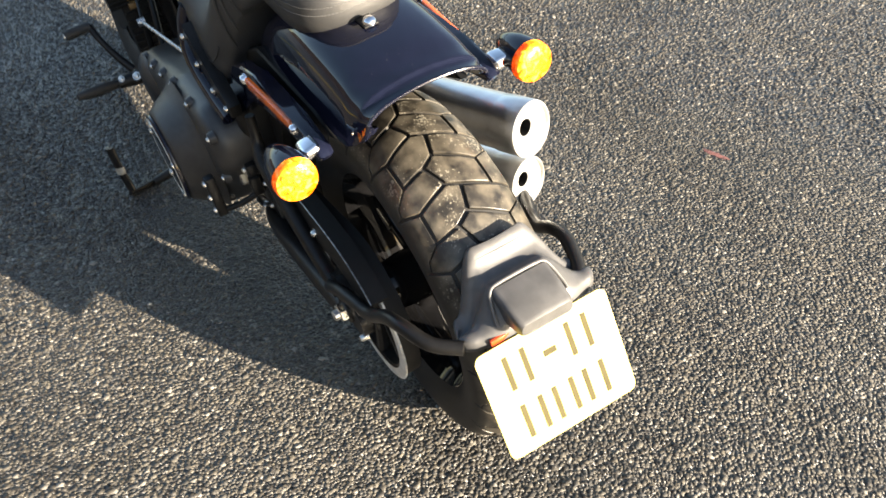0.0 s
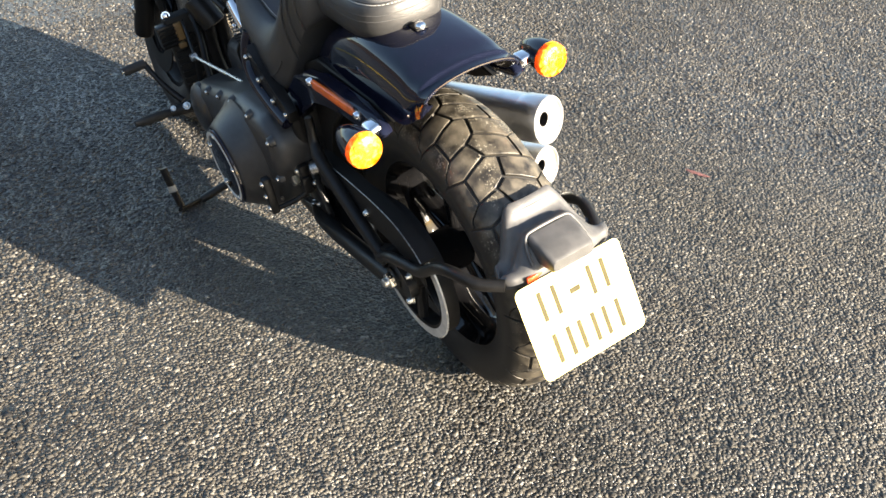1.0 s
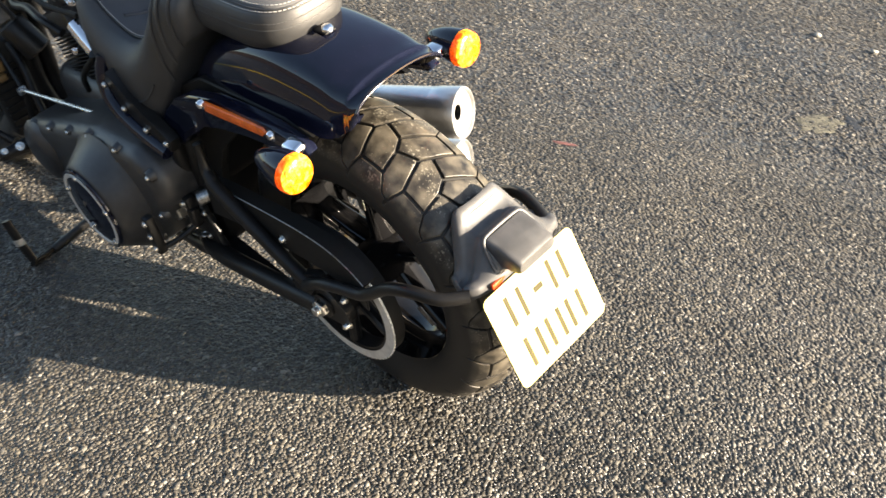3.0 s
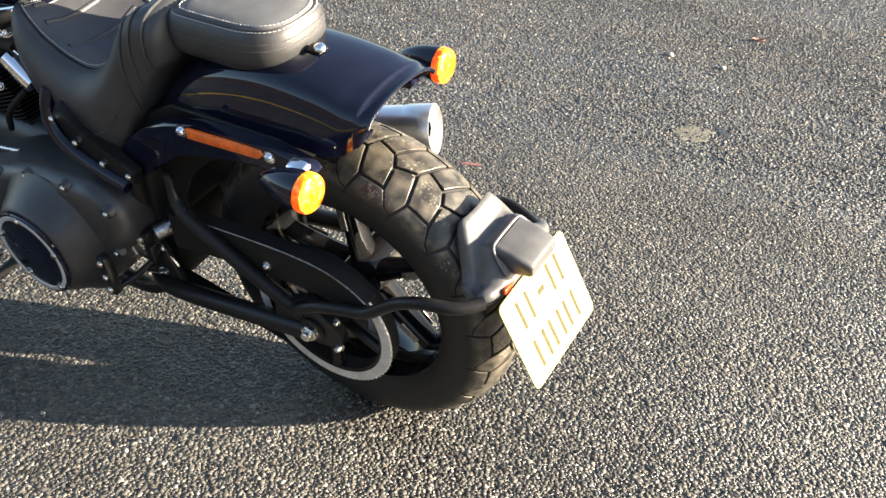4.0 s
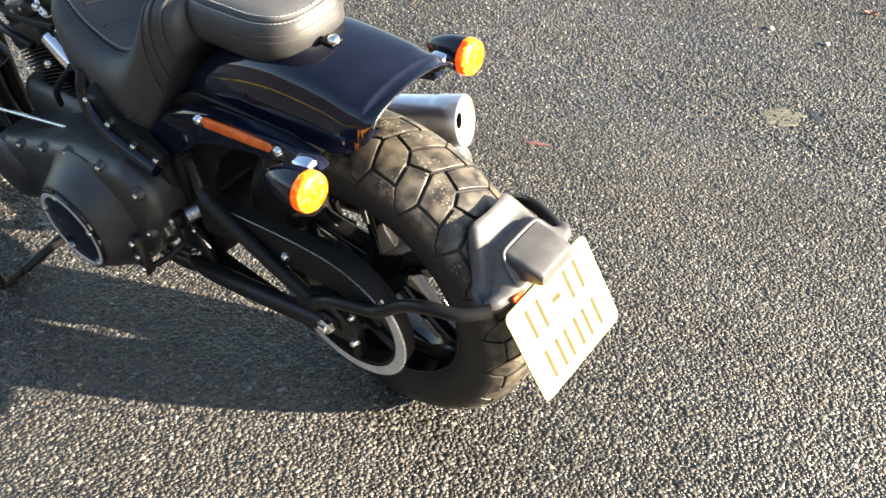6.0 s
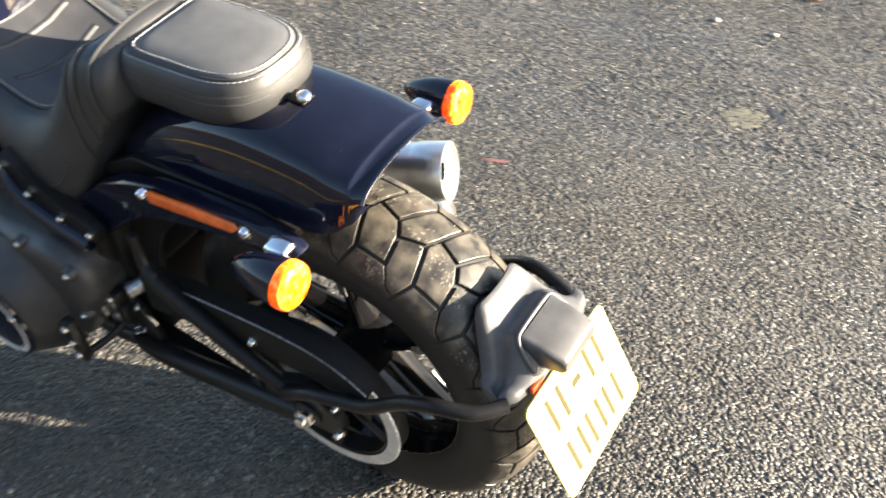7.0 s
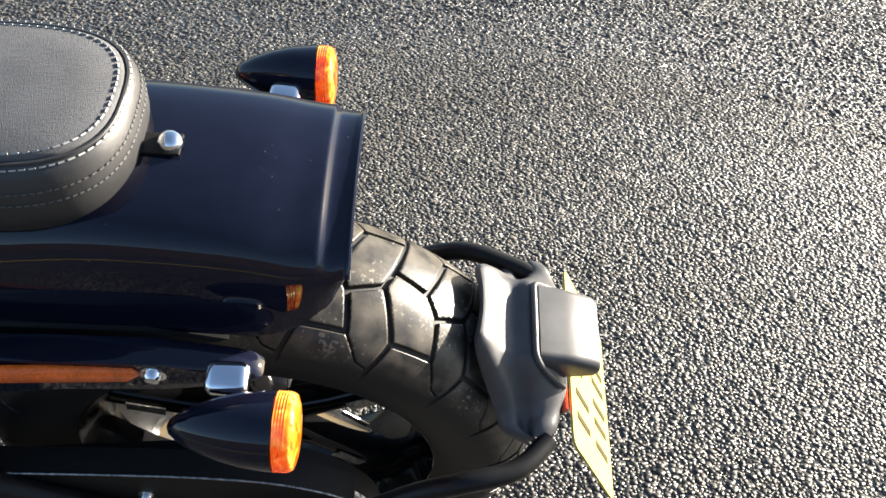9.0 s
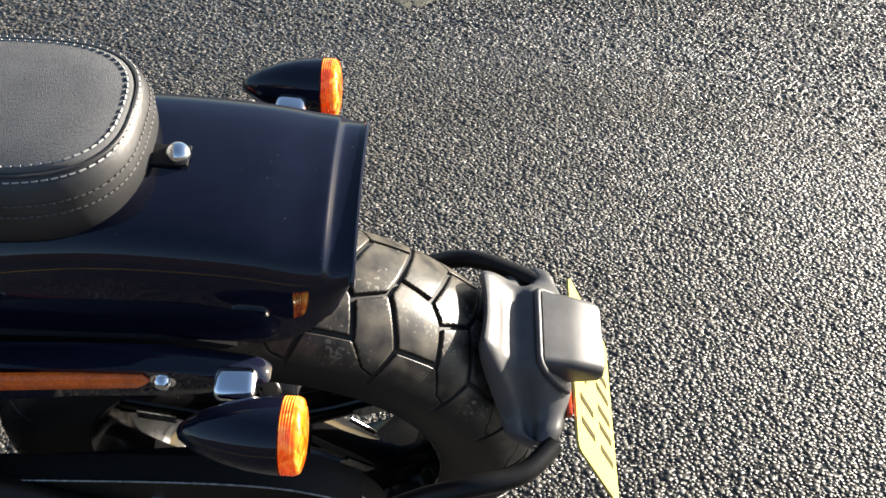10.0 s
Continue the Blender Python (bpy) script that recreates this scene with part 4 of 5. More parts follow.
fine_rows = interp_rows(SEAT, 4)
seat = part("rider_seat", loft([smooth_line(seat_row(r), 2) for r in fine_rows]), LEATHER, bike, "scooped black leather rider seat", sharp=70)
panel_rows = [r for r in fine_rows if -0.69 < r[0] < -0.372]
grid = []
for r in panel_rows:
    x, zc, wr, zr = r[:4]
    grid.append([Vector((x, wr * 0.90 * v, zc + (zr - zc) * (0.12 * min(1, abs(v) / 0.4) + max(0, abs(v) - 0.4) * 1.2) + 0.004)) for v in (-1, -0.8, -0.6, -0.4, -0.2, 0, 0.2, 0.4, 0.6, 0.8, 1)])
part("seat_panel", loft([g + [p - Vector((0, 0, 0.008)) for p in g[::-1]] for g in grid]), PANEL, seat, "smooth black seat panel", sharp=60)
edge = [g[0] + Vector((0, -0.002, 0.001)) for g in grid]
edge2 = [g[-1] + Vector((0, 0.002, 0.001)) for g in grid[::-1]]
loop = edge + [grid[-1][i] + Vector((0.003, 0, 0.002)) for i in range(1, 10)] + edge2 + [grid[0][i] + Vector((-0.003, 0, 0.001)) for i in range(9, 0, -1)]
part("piping", sweep(loop + [loop[0]], 0.0026, 6, 2), LEATHER, seat)
part("stitching", stitches([p + Vector((0, 0, 0.0045)) for p in smooth_line(loop + [loop[0]], 3)]), THREAD, seat, "pale thread stitching")
for x0 in (-0.592, -0.640, -0.676):
    row = min(grid, key=lambda g: abs(g[5].x - x0))
    part("seat_rib", sweep([q - Vector((0, 0, 0.0052)) for q in row[1:10]], 0.0070, 12, 3), SEATRIB, seat)

for side in (0.94, -0.94):
    skirt = [Vector((r[0], math.copysign(r[4], side) * 1.002, r[5] - (r[5] - r[6]) * 0.34)) for r in fine_rows if -0.70 < r[0] < -0.40]
    part("seat_seam", sweep(skirt, 0.0017, 6, 1), LEATHER, seat)
for x0 in (-0.362, -0.345, -0.312):
    row = min(fine_rows, key=lambda r: abs(r[0] - x0))
    line = smooth_line(seat_row(row), 3)
    mid = Vector((row[0], 0, row[5]))
    part("seat_seam", sweep([mid + (q - mid) * 1.008 for q in line], 0.0028, 6, 1), LEATHER, seat)

# mufflers on the right
for name, ex, ey, ez, r in (("muffler", 0.046, 0.207, 0.564, 0.0505), ("muffler", 0.040, 0.193, 0.452, 0.0455)):
    way = Vector((-1, -0.34, -0.12)).normalized()
    end = Vector((ex, ey, ez))
    muf = part(name, lathe([(0.05, 0.002), (0.05, r * 0.5), (0.010, r * 0.90), (0.003, r * 0.94), (0.0, r * 0.965), (0.0, r * 0.985), (0.0015, r), (0.052, r), (0.056, r * 0.975), (0.062, r * 0.968), (0.40, r * 0.97), (0.45, r * 0.85), (0.50, r * 0.5), (0.56, r * 0.42)], end, way, 64), STEEL, bike, "satin stainless steel muffler")
    part("end_cap", lathe([(0.030, r * 0.29), (0.0135, r * 0.30), (0.012, r * 0.33), (0.012, r * 0.52), (0.010, r * 0.74), (0.007, r * 0.89), (0.001, r * 0.935), (0.003, r * 0.955)], end, way, 64, cap=False), BLAST, muf, "bright dished end cap")
    part("outlet", lathe([(0.014, r * 0.297), (0.04, r * 0.28), (0.04, 0.002)], end, way, 32, cap=False), DARK, muf)
for a, b in (((-0.70, 0.10, 0.66), (-0.52, 0.19, 0.455)), ((-0.93, 0.10, 0.66), (-0.52, 0.185, 0.35))):
    part("header_pipe", sweep([a, (a[0] - 0.02, 0.18, a[2] - 0.06), (a[0] + 0.02, 0.21, 0.45), ((a[0] + b[0]) / 2, 0.21, 0.34), b], 0.022, 16), SATIN, bike)

# frame and the covers under the seat
for sy in (-1, 1):
    part("frame_tube", sweep([(-0.585, sy * 0.160, 0.69), (-0.588, sy * 0.176, 0.655), (-0.572, sy * 0.188, 0.615), (-0.53, sy * 0.192, 0.582), (-0.46, sy * 0.192, 0.556), (-0.40, sy * 0.190, 0.54)], 0.0165, 16, flat=0.8), GLOSS, bike, "glossy black frame tube")
    part("frame_cover", slab([(-0.565, 0.655), (-0.54, 0.60), (-0.46, 0.568), (-0.385, 0.545), (-0.375, 0.575), (-0.44, 0.61), (-0.50, 0.64), (-0.545, 0.68)], sy * 0.165, sy * 0.190, 0.004), SATIN, bike)
    part("frame_tube", sweep([(-0.41, sy * 0.165, 0.55), (-0.425, sy * 0.155, 0.47), (-0.44, sy * 0.145, 0.38), (-0.46, sy * 0.135, 0.24), (-0.56, sy * 0.13, 0.16), (-0.9, sy * 0.11, 0.145), (-1.12, sy * 0.09, 0.20), (-1.20, sy * 0.07, 0.40), (-1.17, sy * 0.04, 0.80)], 0.019, 14), SATIN, bike, "black frame tube")
for x, z in ((-0.518, 0.604), (-0.455, 0.575), (-0.388, 0.568), (-0.565, 0.645)):
    bolt(bike, (x, -0.193, z), r=0.0052, h=0.005)
part("side_cover", slab([(-0.60, 0.70), (-0.60, 0.50), (-0.52, 0.42), (-0.40, 0.42), (-0.38, 0.54), (-0.42, 0.64), (-0.45, 0.70)], -0.10, -0.155, 0.01), DARK, bike)
# unseen right-hand twin, added to stop low sun passing through to the engine
part("side_cover", slab([(-0.66, 0.74), (-0.66, 0.50), (-0.55, 0.38), (-0.40, 0.40), (-0.38, 0.54), (-0.42, 0.64), (-0.45, 0.72)], 0.10, 0.155, 0.01), DARK, bike)
part("oil_tank", box(-0.49, 0, 0.56, 0.24, 0.22, 0.30, 0.03), DARK, bike)
part("chrome_cover", lathe([(0, 0.013), (0.004, 0.019), (0.05, 0.021), (0.080, 0.020), (0.084, 0.012)], (-0.728, -0.138, 0.712), (0.80, -0.04, -0.56), 28), CHROME, bike, "chrome cover under the seat")

# primary case
HULL_A, HULL_B, HULL_C = (-0.622, 0.375, 0.150), (-0.985, 0.335, 0.085), (-0.490, 0.450, 0.085)
rings = []
for y, g in ((-0.10, 0.0), (-0.205, 0.0), (-0.222, -0.003), (-0.236, -0.012), (-0.244, -0.028)):
    rings.append([(x, y, z) for x, z in hull2([(a, b, c + g) for a, b, c in (HULL_A, HULL_B, HULL_C)], 96)])
case = part("primary_case", loft(rings), CASE, bike, "satin black primary case", sharp=45)
part("clutch_bulge", lathe([(0, 0.150), (0.012, 0.138), (0.028, 0.127), (0.045, 0.117), (0.058, 0.108), (0.066, 0.103), (0.069, 0.098)], (-0.620, -0.238, 0.372), (0, -1, 0), 64), CASE, case)
part("front_bulge", lathe([(0, 0.085), (0.010, 0.078), (0.020, 0.064), (0.026, 0.045), (0.028, 0.02)], (-0.985, -0.236, 0.335), (0, -1, 0), 48), CASE, case)
derby = part("derby_cover", lathe([(0, 0.1), (0.004, 0.1), (0.0065, 0.0975), (0.007, 0.094), (0.0065, 0.078), (0.008, 0.074), (0.0085, 0.02)], (-0.620, -0.308, 0.372), (0, -1, 0), 72), GLOSS, case, "round black clutch cover")
part("cover_ring", lathe([(0.0066, 0.083), (0.0078, 0.084), (0.0078, 0.0925), (0.0066, 0.0935)], (-0.620, -0.308, 0.372), (0, -1, 0), 72, cap=False), RING, derby, "silver ring")
for k in range(5):
    a = radians(20 + 72 * k)
    bolt(derby, (-0.620 + 0.0865 * math.cos(a), -0.3155, 0.372 + 0.0865 * math.sin(a)), r=0.006, h=0.004)
rim = [Vector((x, 0, z)) for x, z in hull2([(a, b, c - 0.012) for a, b, c in (HULL_A, HULL_B, HULL_C)], 360)]
way_round = [0.0]
for a, b in zip(rim, rim[1:] + rim[:1]):
    way_round.append(way_round[-1] + (b - a).length)
for k in range(13):
    d = way_round[-1] * (k + 0.4) / 13
    i = max(j for j in range(len(rim)) if way_round[j] <= d)
    q = rim[i].lerp(rim[(i + 1) % len(rim)], (d - way_round[i]) / max(1e-6, way_round[i + 1] - way_round[i]))
    x, z = q.x, q.z
    part("case_boss", lathe([(0, 0.015), (0.012, 0.0125), (0.014, 0.011)], (x, -0.226, z), (0, -1, 0), 18), CASE, case)
    bolt(case, (x, -0.240, z), r=0.0048, h=0.005)

# side stand bracket, pivot, gearbox odds
part("stand_bracket", box(-0.450, -0.268, 0.352, 0.024, 0.022, 0.100, 0.005), SATIN, bike)
part("bracket_arm", sweep([(-0.446, -0.262, 0.312), (-0.425, -0.22, 0.325), (-0.405, -0.17, 0.352)], 0.0065, 12), SATIN, bike)
for z in (0.318, 0.352, 0.388):
    bolt(bike, (-0.450, -0.280, z), r=0.0058, h=0.005)
part("return_spring", sweep([(-0.395 - 0.045 * k / 60 + 0.0085 * math.cos(0.9 * k), -0.186 + 0.0085 * math.sin(0.9 * k), 0.318 - 0.014 * k / 60) for k in range(61)], 0.0016, 6, 2), DULL, bike, "small steel return spring")
part("linkage_block", join(box(-0.415, -0.185, 0.405, 0.040, 0.026, 0.034, 0.006), box(-0.398, -0.190, 0.372, 0.022, 0.022, 0.046, 0.005)), SATIN, bike, "black linkage block")
bolt(bike, (-0.415, -0.199, 0.405), r=0.0075, h=0.006)
part("pivot_washer", lathe([(0, 0.028), (0.004, 0.028)], (-0.444, -0.178, 0.366), (0, -1, 0), 28), SATIN, bike)
bolt(bike, (-0.448, -0.190, 0.372), r=0.0225, h=0.020, hexed=True, name="pivot_bolt", label="large zinc pivot bolt")
part("gearbox", box(-0.50, 0, 0.36, 0.22, 0.28, 0.22, 0.025), DARK, bike)
part("bushing", lathe([(0, 0.018), (0.035, 0.018), (0.039, 0.013)], (-0.39, -0.135, 0.405), (-0.4, -0.8, -0.1), 24), DULL, bike, "steel bushing")
part("foot_bracket", slab([(-0.47, 0.40), (-0.42, 0.405), (-0.385, 0.36), (-0.36, 0.28), (-0.40, 0.25), (-0.45, 0.27)], -0.155, -0.172, 0.004), SATIN, bike)
bolt(bike, (-0.388, -0.173, 0.372), r=0.006, h=0.006)
bolt(bike, (-0.405, -0.173, 0.300), r=0.006, h=0.006)

# engine
part("crankcase", box(-0.82, 0, 0.345, 0.50, 0.24, 0.30, 0.05, seg=3), CASE, bike, "black engine crankcase")
for bx, lean in ((-0.700, 22), (-0.880, -22)):
    cm = Matrix.Translation((bx, 0, 0.42)) @ Matrix.Rotation(radians(lean), 4, "Y")
    b = lathe([(0, 0.055), (0.27, 0.055)], (0, 0, 0), (0, 0, 1), 28)
    b.transform(cm)
    cyl = part("cylinder", b, CASE, bike, "black finned engine cylinder")
    fin = mesh_of(box(0, 0, 0, 0.155, 0.185, 0.0030, 0.0010, seg=1), "fin", DARK)
    for k in range(20):
        f = new("fin", fin)
        f.parent, f.matrix_local = cyl, cm @ Matrix.Translation((0, 0, 0.02 + k * 0.0088))
    b = join(box(0, 0, 0.215, 0.165, 0.19, 0.06, 0.012), box(0, 0, 0.262, 0.15, 0.165, 0.045, 0.016, seg=3))
    b.transform(cm)
    part("cylinder_head", b, CASE, cyl)
    for dx in (-0.05, 0.0, 0.05):
        p = cm @ Vector((dx, -0.083, 0.268))
        bolt(cyl, p, (0, -1, 0), 0.005, 0.005)
# unseen on the right; made oversized to block the sun from the cylinder fins
part("air_cleaner", lathe([(0, 0.10), (0.05, 0.125), (0.07, 0.12), (0.075, 0.07)], (-0.78, 0.125, 0.62), (0, 1, 0), 40), SATIN, bike)
for pts, r, mat in (([(-0.70, -0.085, 0.80), (-0.76, -0.12, 0.79), (-0.80, -0.105, 0.75), (-0.78, -0.10, 0.72)], 0.004, CHROME),
                    ([(-0.68, -0.10, 0.775), (-0.71, -0.13, 0.755), (-0.745, -0.125, 0.765), (-0.77, -0.10, 0.80)], 0.004, CHROME),
                    ([(-0.70, -0.135, 0.735), (-0.85, -0.14, 0.725), (-1.0, -0.12, 0.73)], 0.006, DARK),
                    ([(-0.74, -0.12, 0.62), (-0.80, -0.14, 0.56), (-0.84, -0.13, 0.50)], 0.007, DARK)):
    part("cable", sweep(pts, r, 8), mat, bike)
for x, y, z, r in ((-0.735, -0.135, 0.772, 0.006), (-0.705, -0.135, 0.765, 0.005), (-0.775, -0.13, 0.785, 0.006), (-0.66, -0.14, 0.755, 0.005), (-0.83, -0.135, 0.775, 0.008), (-0.80, -0.135, 0.62, 0.006)):
    bolt(bike, (x, y, z), (0.3, -0.9, 0.4), r, r * 0.9, CHROME)

# tank
TANK = [(-0.675, 0.775, 0.045, 0.83), (-0.72, 0.77, 0.085, 0.87), (-0.80, 0.765, 0.118, 0.91), (-0.92, 0.765, 0.135, 0.945), (-1.05, 0.775, 0.130, 0.96), (-1.15, 0.80, 0.10, 0.95), (-1.21, 0.84, 0.05, 0.92)]
rings = []
for x, zb, hw, zt in interp_rows(TANK, 4):
    rings.append([(x, hw * math.copysign(abs(math.sin(t)) ** 0.75, math.sin(t)), (zb + zt) / 2 - (zt - zb) / 2 * math.copysign(abs(math.cos(t)) ** 0.8, math.cos(t))) for t in (2 * math.pi * k / 32 for k in range(32))])
part("fuel_tank", loft(rings), GLOSS, bike, "glossy black fuel tank", sharp=60)

# front end
FX, FZ, FY = -1.585, 0.325, -0.060
STEER = Matrix.Identity(4)
before = set(bike.children)
fw = part("front_wheel", lathe([(-0.055, 0.208), (-0.055, 0.19), (-0.02, 0.175), (0.02, 0.175), (0.055, 0.19), (0.055, 0.208)], (FX, FY, FZ), (0, 1, 0), 56, cap=False), SATIN, bike, "black cast front wheel")
ft = tread_tyre(fw, FX, FZ, 0.323, 0.075, 0.203, 500, 34, 0.108)
ft.location.y = FY
for k in range(5):
    s = spoke(fw, 2 * math.pi * k / 5, FX, FZ, 0.03, 0.18, 0.035, 0.025)
    s.location.y = FY
part("hub", lathe([(-0.06, 0.035), (0.06, 0.035)], (FX, FY, FZ), (0, 1, 0), 24), SATIN, fw)
for sy in (-1, 1):
    y = FY + sy * 0.130
    part("brake_disc", lathe([(0, 0.09), (0, 0.15), (0.005, 0.15), (0.005, 0.09)], (FX, FY + sy * 0.085, FZ), (0, sy, 0), 40, cap=False), DARK, fw)
    part("fork_leg", sweep([(FX + 0.0, y, 0.310), (FX + 0.02, y, 0.36), (FX + 0.115, y, 0.57), (FX + 0.125, y, 0.59), (FX + 0.29, y, 0.96)], [0.030, 0.032, 0.032, 0.027, 0.027], 20, 4), SATIN, bike, "thick black fork leg")
    part("fork_slider", sweep([(FX + 0.07, y - 0.003, 0.47), (FX + 0.11, y - 0.003, 0.56)], 0.0305, 20, 2), DULL, bike)
    bolt(bike, (FX + 0.035, y - 0.032, 0.40), r=0.009, h=0.007)
part("front_fender", loft([[(FX + R * math.cos(a), FY + yy, FZ + R * math.sin(a)) for R, yy in ((0.345, -0.085), (0.36, -0.05), (0.364, 0), (0.36, 0.05), (0.345, 0.085), (0.341, 0.085), (0.357, 0), (0.341, -0.085))] for a in (radians(d) for d in range(40, 150, 5))]), GLOSS, bike, "short black front fender")
part("triple_clamp", box(-1.335, FY, 0.93, 0.07, 0.31, 0.035, 0.01), SATIN, bike)
part("triple_clamp", box(-1.41, FY, 0.77, 0.07, 0.31, 0.035, 0.01), SATIN, bike)
part("headlamp", box(-1.47, FY, 0.84, 0.10, 0.22, 0.11, 0.03, seg=3), GLOSS, bike, "flat black headlamp")
part("handlebar", sweep([(-1.06, -0.43, 0.985), (-1.14, -0.26, 1.01), (-1.24, -0.10, 1.02), (-1.28, FY, 1.01), (-1.24, 0.10, 1.02), (-1.14, 0.26, 1.01), (-1.06, 0.43, 0.985)], 0.0125, 14), SATIN, bike, "black handlebar")
for sy in (-1, 1):
    part("grip", sweep([(-1.052, sy * 0.445, 0.983), (-1.105, sy * 0.335, 1.0)], 0.018, 16, 3), RUBBER, bike)
part("riser", box(-1.30, FY, 0.975, 0.05, 0.12, 0.07, 0.012), SATIN, bike)
for o in set(bike.children) - before:
    o.matrix_local = STEER @ o.matrix_local
part("steering_head", sweep([(-1.20, 0, 0.95), (-1.29, -0.01, 0.75)], 0.035, 18, 2), SATIN, bike)
cooler = part("cooler", box(-1.235, -0.135, 0.40, 0.045, 0.17, 0.26, 0.010), DARK, bike, "black oil cooler with finned sides")
for k in range(9):
    part("cooler_fin", box(-1.212, -0.135, 0.30 + k * 0.021, 0.006, 0.165, 0.004, 0.001, seg=1), SATIN, cooler)
reg = part("regulator", box(-1.225, -0.222, 0.480, 0.035, 0.052, 0.070, 0.006), SATIN, bike, "small black regulator box")
for k in range(5):
    part("regulator_fin", box(-1.2055, -0.222, 0.456 + k * 0.012, 0.006, 0.050, 0.003, 0.0008, seg=1), SATIN, reg)
plug = part("connector", box(-1.222, -0.188, 0.485, 0.03, 0.026, 0.055, 0.005), BRASS, bike, "brown plug connector")
part("plug_clip", box(-1.212, -0.192, 0.446, 0.026, 0.022, 0.018, 0.004), BRASS, plug, "small brown clip")
bolt(bike, (-1.235, -0.205, 0.532), (0.9, -0.3, 0.35), 0.0095, 0.008, CHROME)
part("oil_line", sweep([(-1.225, -0.168, 0.515), (-1.17, -0.178, 0.495), (-1.075, -0.198, 0.463)], 0.0045, 8), SATIN, bike)
part("oil_line", sweep([(-1.205, -0.14, 0.52), (-1.15, -0.15, 0.47), (-1.10, -0.17, 0.39), (-1.06, -0.18, 0.33)], 0.009, 10), SATIN, bike)
part("oil_filter", lathe([(0, 0.03), (0.004, 0.036), (0.085, 0.037), (0.092, 0.033), (0.094, 0.01)], (-1.13, -0.10, 0.50), (-0.35, -0.25, 0.75), 28), SATIN, bike, "black oil filter")
part("front_downtube", sweep([(-1.16, -0.10, 0.24), (-1.20, -0.11, 0.42), (-1.16, -0.08, 0.70)], 0.020, 14), SATIN, bike)
for pts, r in (([(-1.10, -0.11, 0.68), (-1.05, -0.13, 0.665), (-0.98, -0.13, 0.675), (-0.90, -0.14, 0.672), (-0.84, -0.13, 0.65)], 0.010), ([(-1.15, -0.10, 0.74), (-1.16, -0.13, 0.66), (-1.13, -0.12, 0.60)], 0.006)):
    part("hose", sweep(pts, r, 10), SATIN, bike)
part("chrome_fitting", lathe([(0, 0.015), (0.006, 0.024), (0.030, 0.026), (0.036, 0.020)], (-0.97, -0.10, 0.712), (0.25, -0.8, 0.55), 18), CHROME, bike, "chrome fitting above the engine")
part("chrome_fitting", lathe([(0, 0.007), (0.02, 0.009), (0.024, 0.004)], (-1.09, -0.12, 0.70), (0.3, -0.7, 0.6), 12), CHROME, bike)
part("chrome_fitting", lathe([(0, 0.006), (0.018, 0.008), (0.022, 0.004)], (-1.16, -0.12, 0.645), (0.5, -0.7, 0.3), 12), CHROME, bike)

# foot controls and side stand on the left
peg = part("foot_peg", sweep([(-1.110, -0.310, 0.312), (-1.104, -0.345, 0.318), (-1.096, -0.390, 0.325), (-1.092, -0.418, 0.329)], [0.013, 0.019, 0.018, 0.011], 14, 4, 0.75), RUBBER, bike, "black rubber foot peg")
part("peg_mount", sweep([(-1.10, -0.16, 0.30), (-1.108, -0.24, 0.305), (-1.110, -0.312, 0.312)], [0.024, 0.02, 0.015], 14), SATIN, bike)
bolt(bike, (-1.10, -0.302, 0.325), (0.6, -0.3, 0.6), 0.006, 0.005)
bolt(bike, (-1.09, -0.265, 0.322), (0.6, -0.3, 0.6), 0.008, 0.006)
part("shift_lever", sweep([(-1.135, -0.262, 0.318), (-1.165, -0.285, 0.355), (-1.20, -0.303, 0.395), (-1.232, -0.312, 0.425)], [0.011, 0.009, 0.008, 0.009], 12, 5), SATIN, bike)
part("shift_peg", sweep([(-1.232, -0.310, 0.424), (-1.231, -0.36, 0.424), (-1.230, -0.376, 0.423)], [0.0135, 0.0135, 0.0125], 16, 4), RUBBER, bike, "rubber shift peg")
bolt(bike, (-1.230, -0.377, 0.423), r=0.005, h=0.003)
part("shift_rod", sweep([(-1.064, -0.201, 0.463), (-0.730, -0.157, 0.4835)], 0.0046, 10, 4), ZINC, bike, "thin bright shift rod")
for p in ((-1.064, -0.203, 0.463), (-0.730, -0.159, 0.4835)):
    part("rod_end", lathe([(-0.009, 0.006), (-0.009, 0.010), (0.009, 0.010), (0.009, 0.006)], p, (0, -1, 0), 16), ZINC, bike)
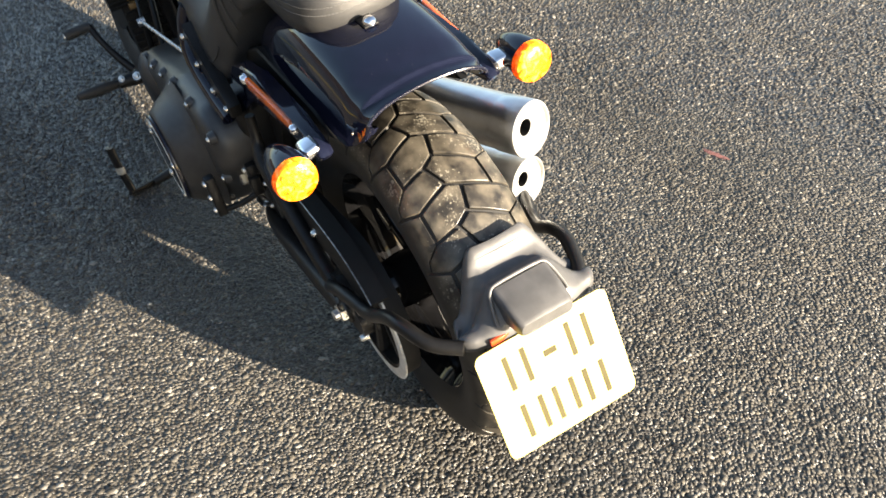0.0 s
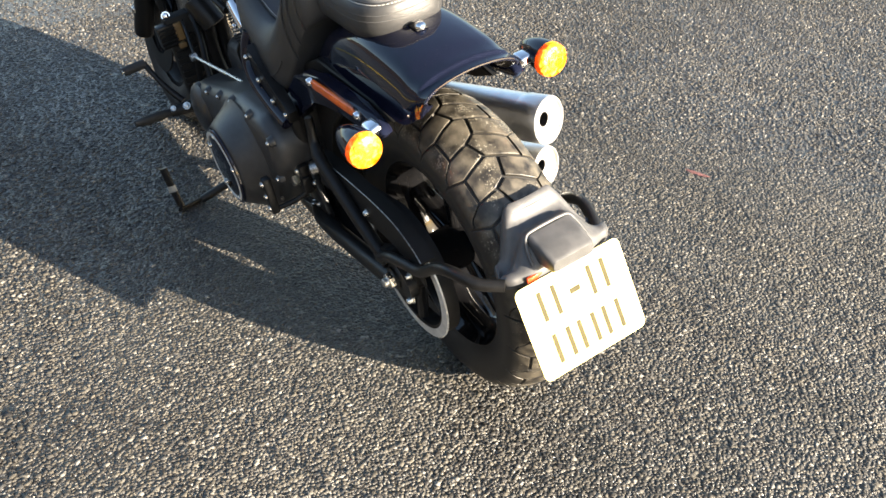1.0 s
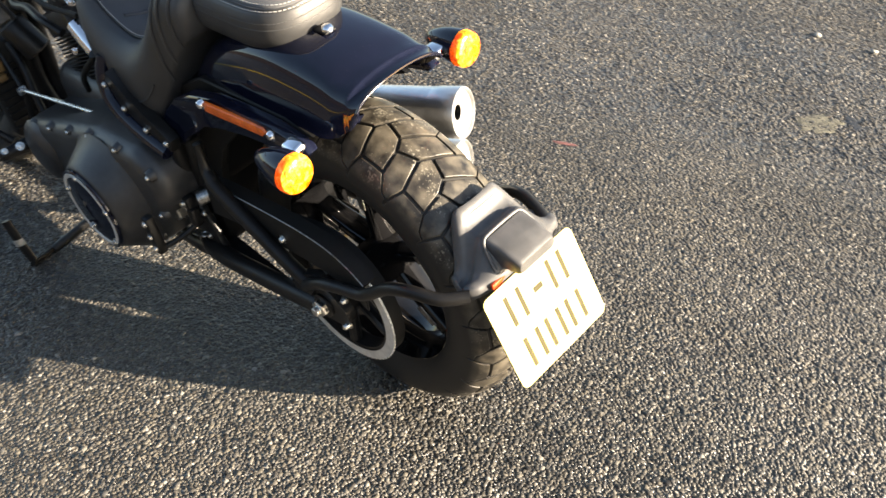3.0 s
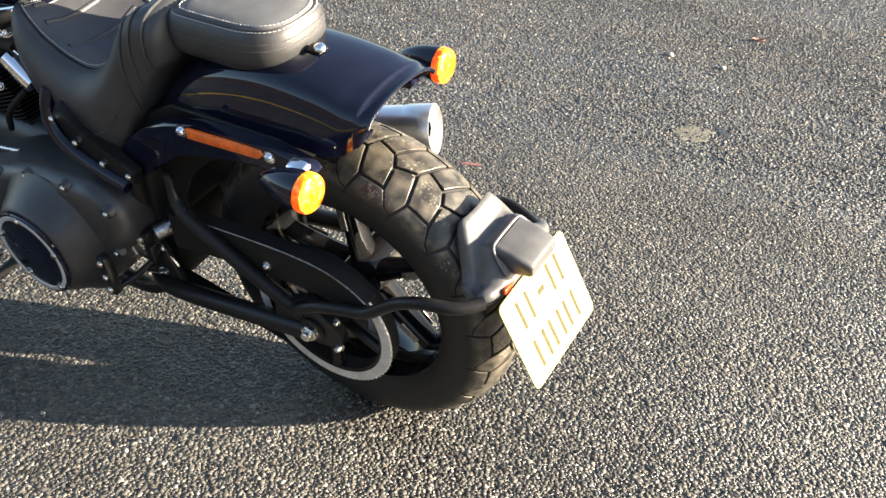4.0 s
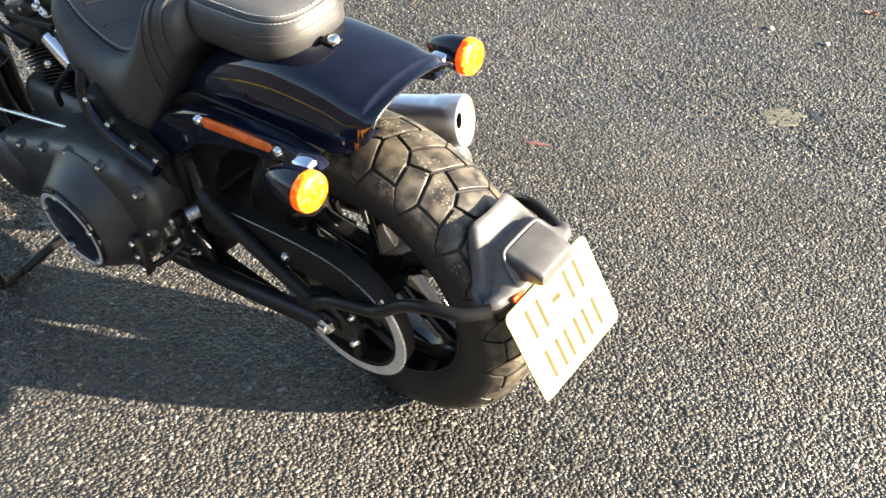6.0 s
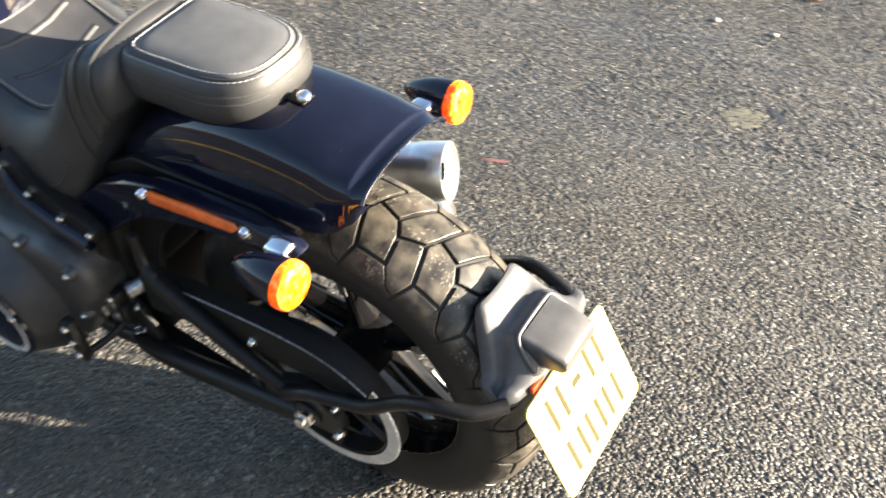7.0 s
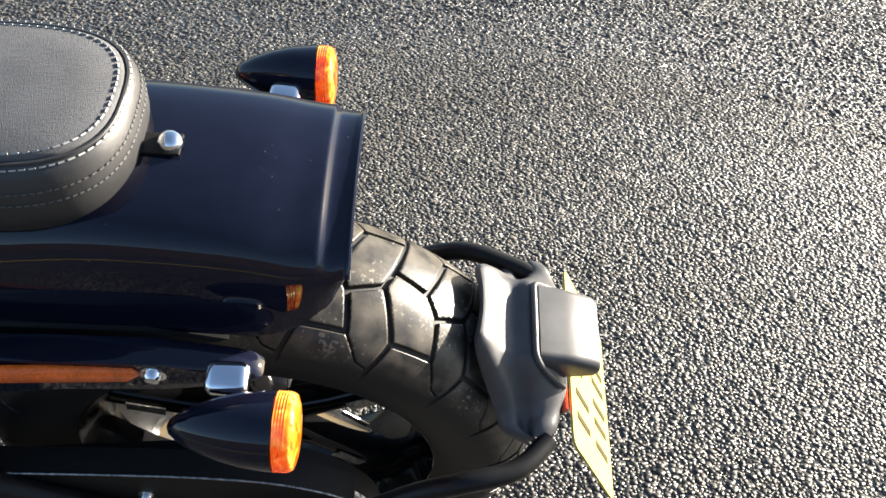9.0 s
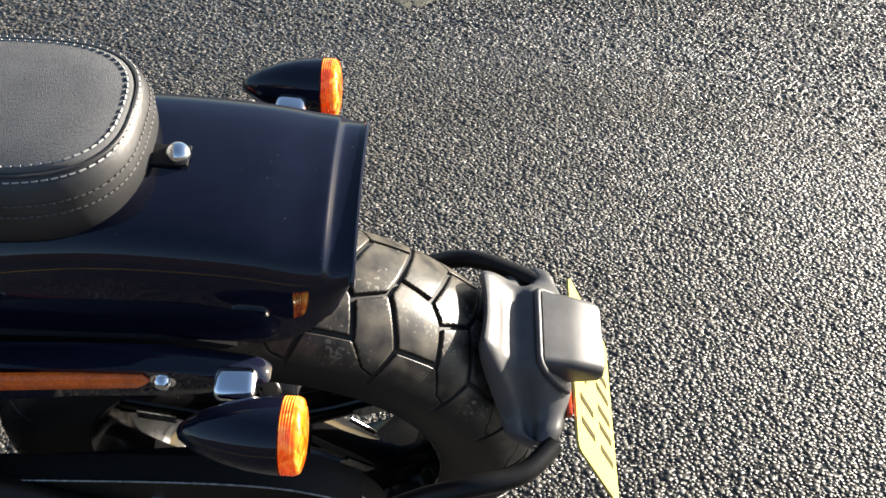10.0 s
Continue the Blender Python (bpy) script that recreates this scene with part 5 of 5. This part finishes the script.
part("shift_arm", sweep([(-1.064, -0.195, 0.463), (-1.085, -0.20, 0.40), (-1.10, -0.205, 0.33)], 0.009, 10, 4, 0.6), SATIN, bike)
stand = part("side_stand", sweep([(-0.90, -0.13, 0.17), (-0.94, -0.24, 0.125), (-0.972, -0.340, 0.088)], [0.014, 0.012, 0.012], 14), SATIN, bike, "black side stand")
part("stand_foot", sweep([(-0.985, -0.335, 0.083), (-0.968, -0.37, 0.090), (-0.950, -0.412, 0.102)], [0.012, 0.017, 0.013], 12, 4, 0.45), SATIN, stand)
tab = part("stand_tab", sweep([(-0.953, -0.405, 0.108), (-0.970, -0.408, 0.165), (-0.988, -0.408, 0.224)], [0.012, 0.013, 0.013], 12, 4, 0.5), SATIN, stand)
part("tab_band", sweep([(-0.967, -0.4082, 0.155), (-0.972, -0.4082, 0.172)], 0.0142, 12, 2, 0.55), PEBBLE, tab, "pale grey band")


# ---------- small things on the asphalt ----------
def pebble(x, y, r, name="pebble"):
    bm = bmesh.new()
    bmesh.ops.create_icosphere(bm, subdivisions=2, radius=r)
    for v in bm.verts:
        v.co *= 1 + 0.35 * noise.noise(v.co * (1.2 / r) + Vector((x * 7, y * 5, 0)))
        v.co.z *= 0.55
    bm.transform(Matrix.Translation((x, y, r * 0.4)))
    ob = part(name, bm, PEBBLE, None, sharp=80)
    tagged(ob, "small pale pebble lying on the asphalt", "pebble", "pebbles on the ground")


for x, y, r in ((-0.514, -0.395, 0.0055), (-0.28, 2.745, 0.016), (-0.036, 2.73, 0.015), (1.076, 1.389, 0.008)):
    pebble(x, y, r)

# a dry leaf, curled
rows = []
for i in range(9):
    u = -1 + i / 4
    w = 0.017 * math.sqrt(max(0.02, 1 - u * u))
    rows.append([(0.030 * u, w * v, 0.004 + 0.008 * v * v + 0.006 * u * u) for v in (-1, -0.5, 0, 0.5, 1)])
bm = loft([r + [(x, y, z - 0.0012) for x, y, z in r[::-1]] for r in rows])
bm.transform(Matrix.Translation((-0.017, 3.237, 0.0)) @ Matrix.Rotation(0.5, 4, "Z"))
tagged(part("leaf", bm, LEAF, None, sharp=70), "small dry reddish leaf lying on the asphalt", "leaf")
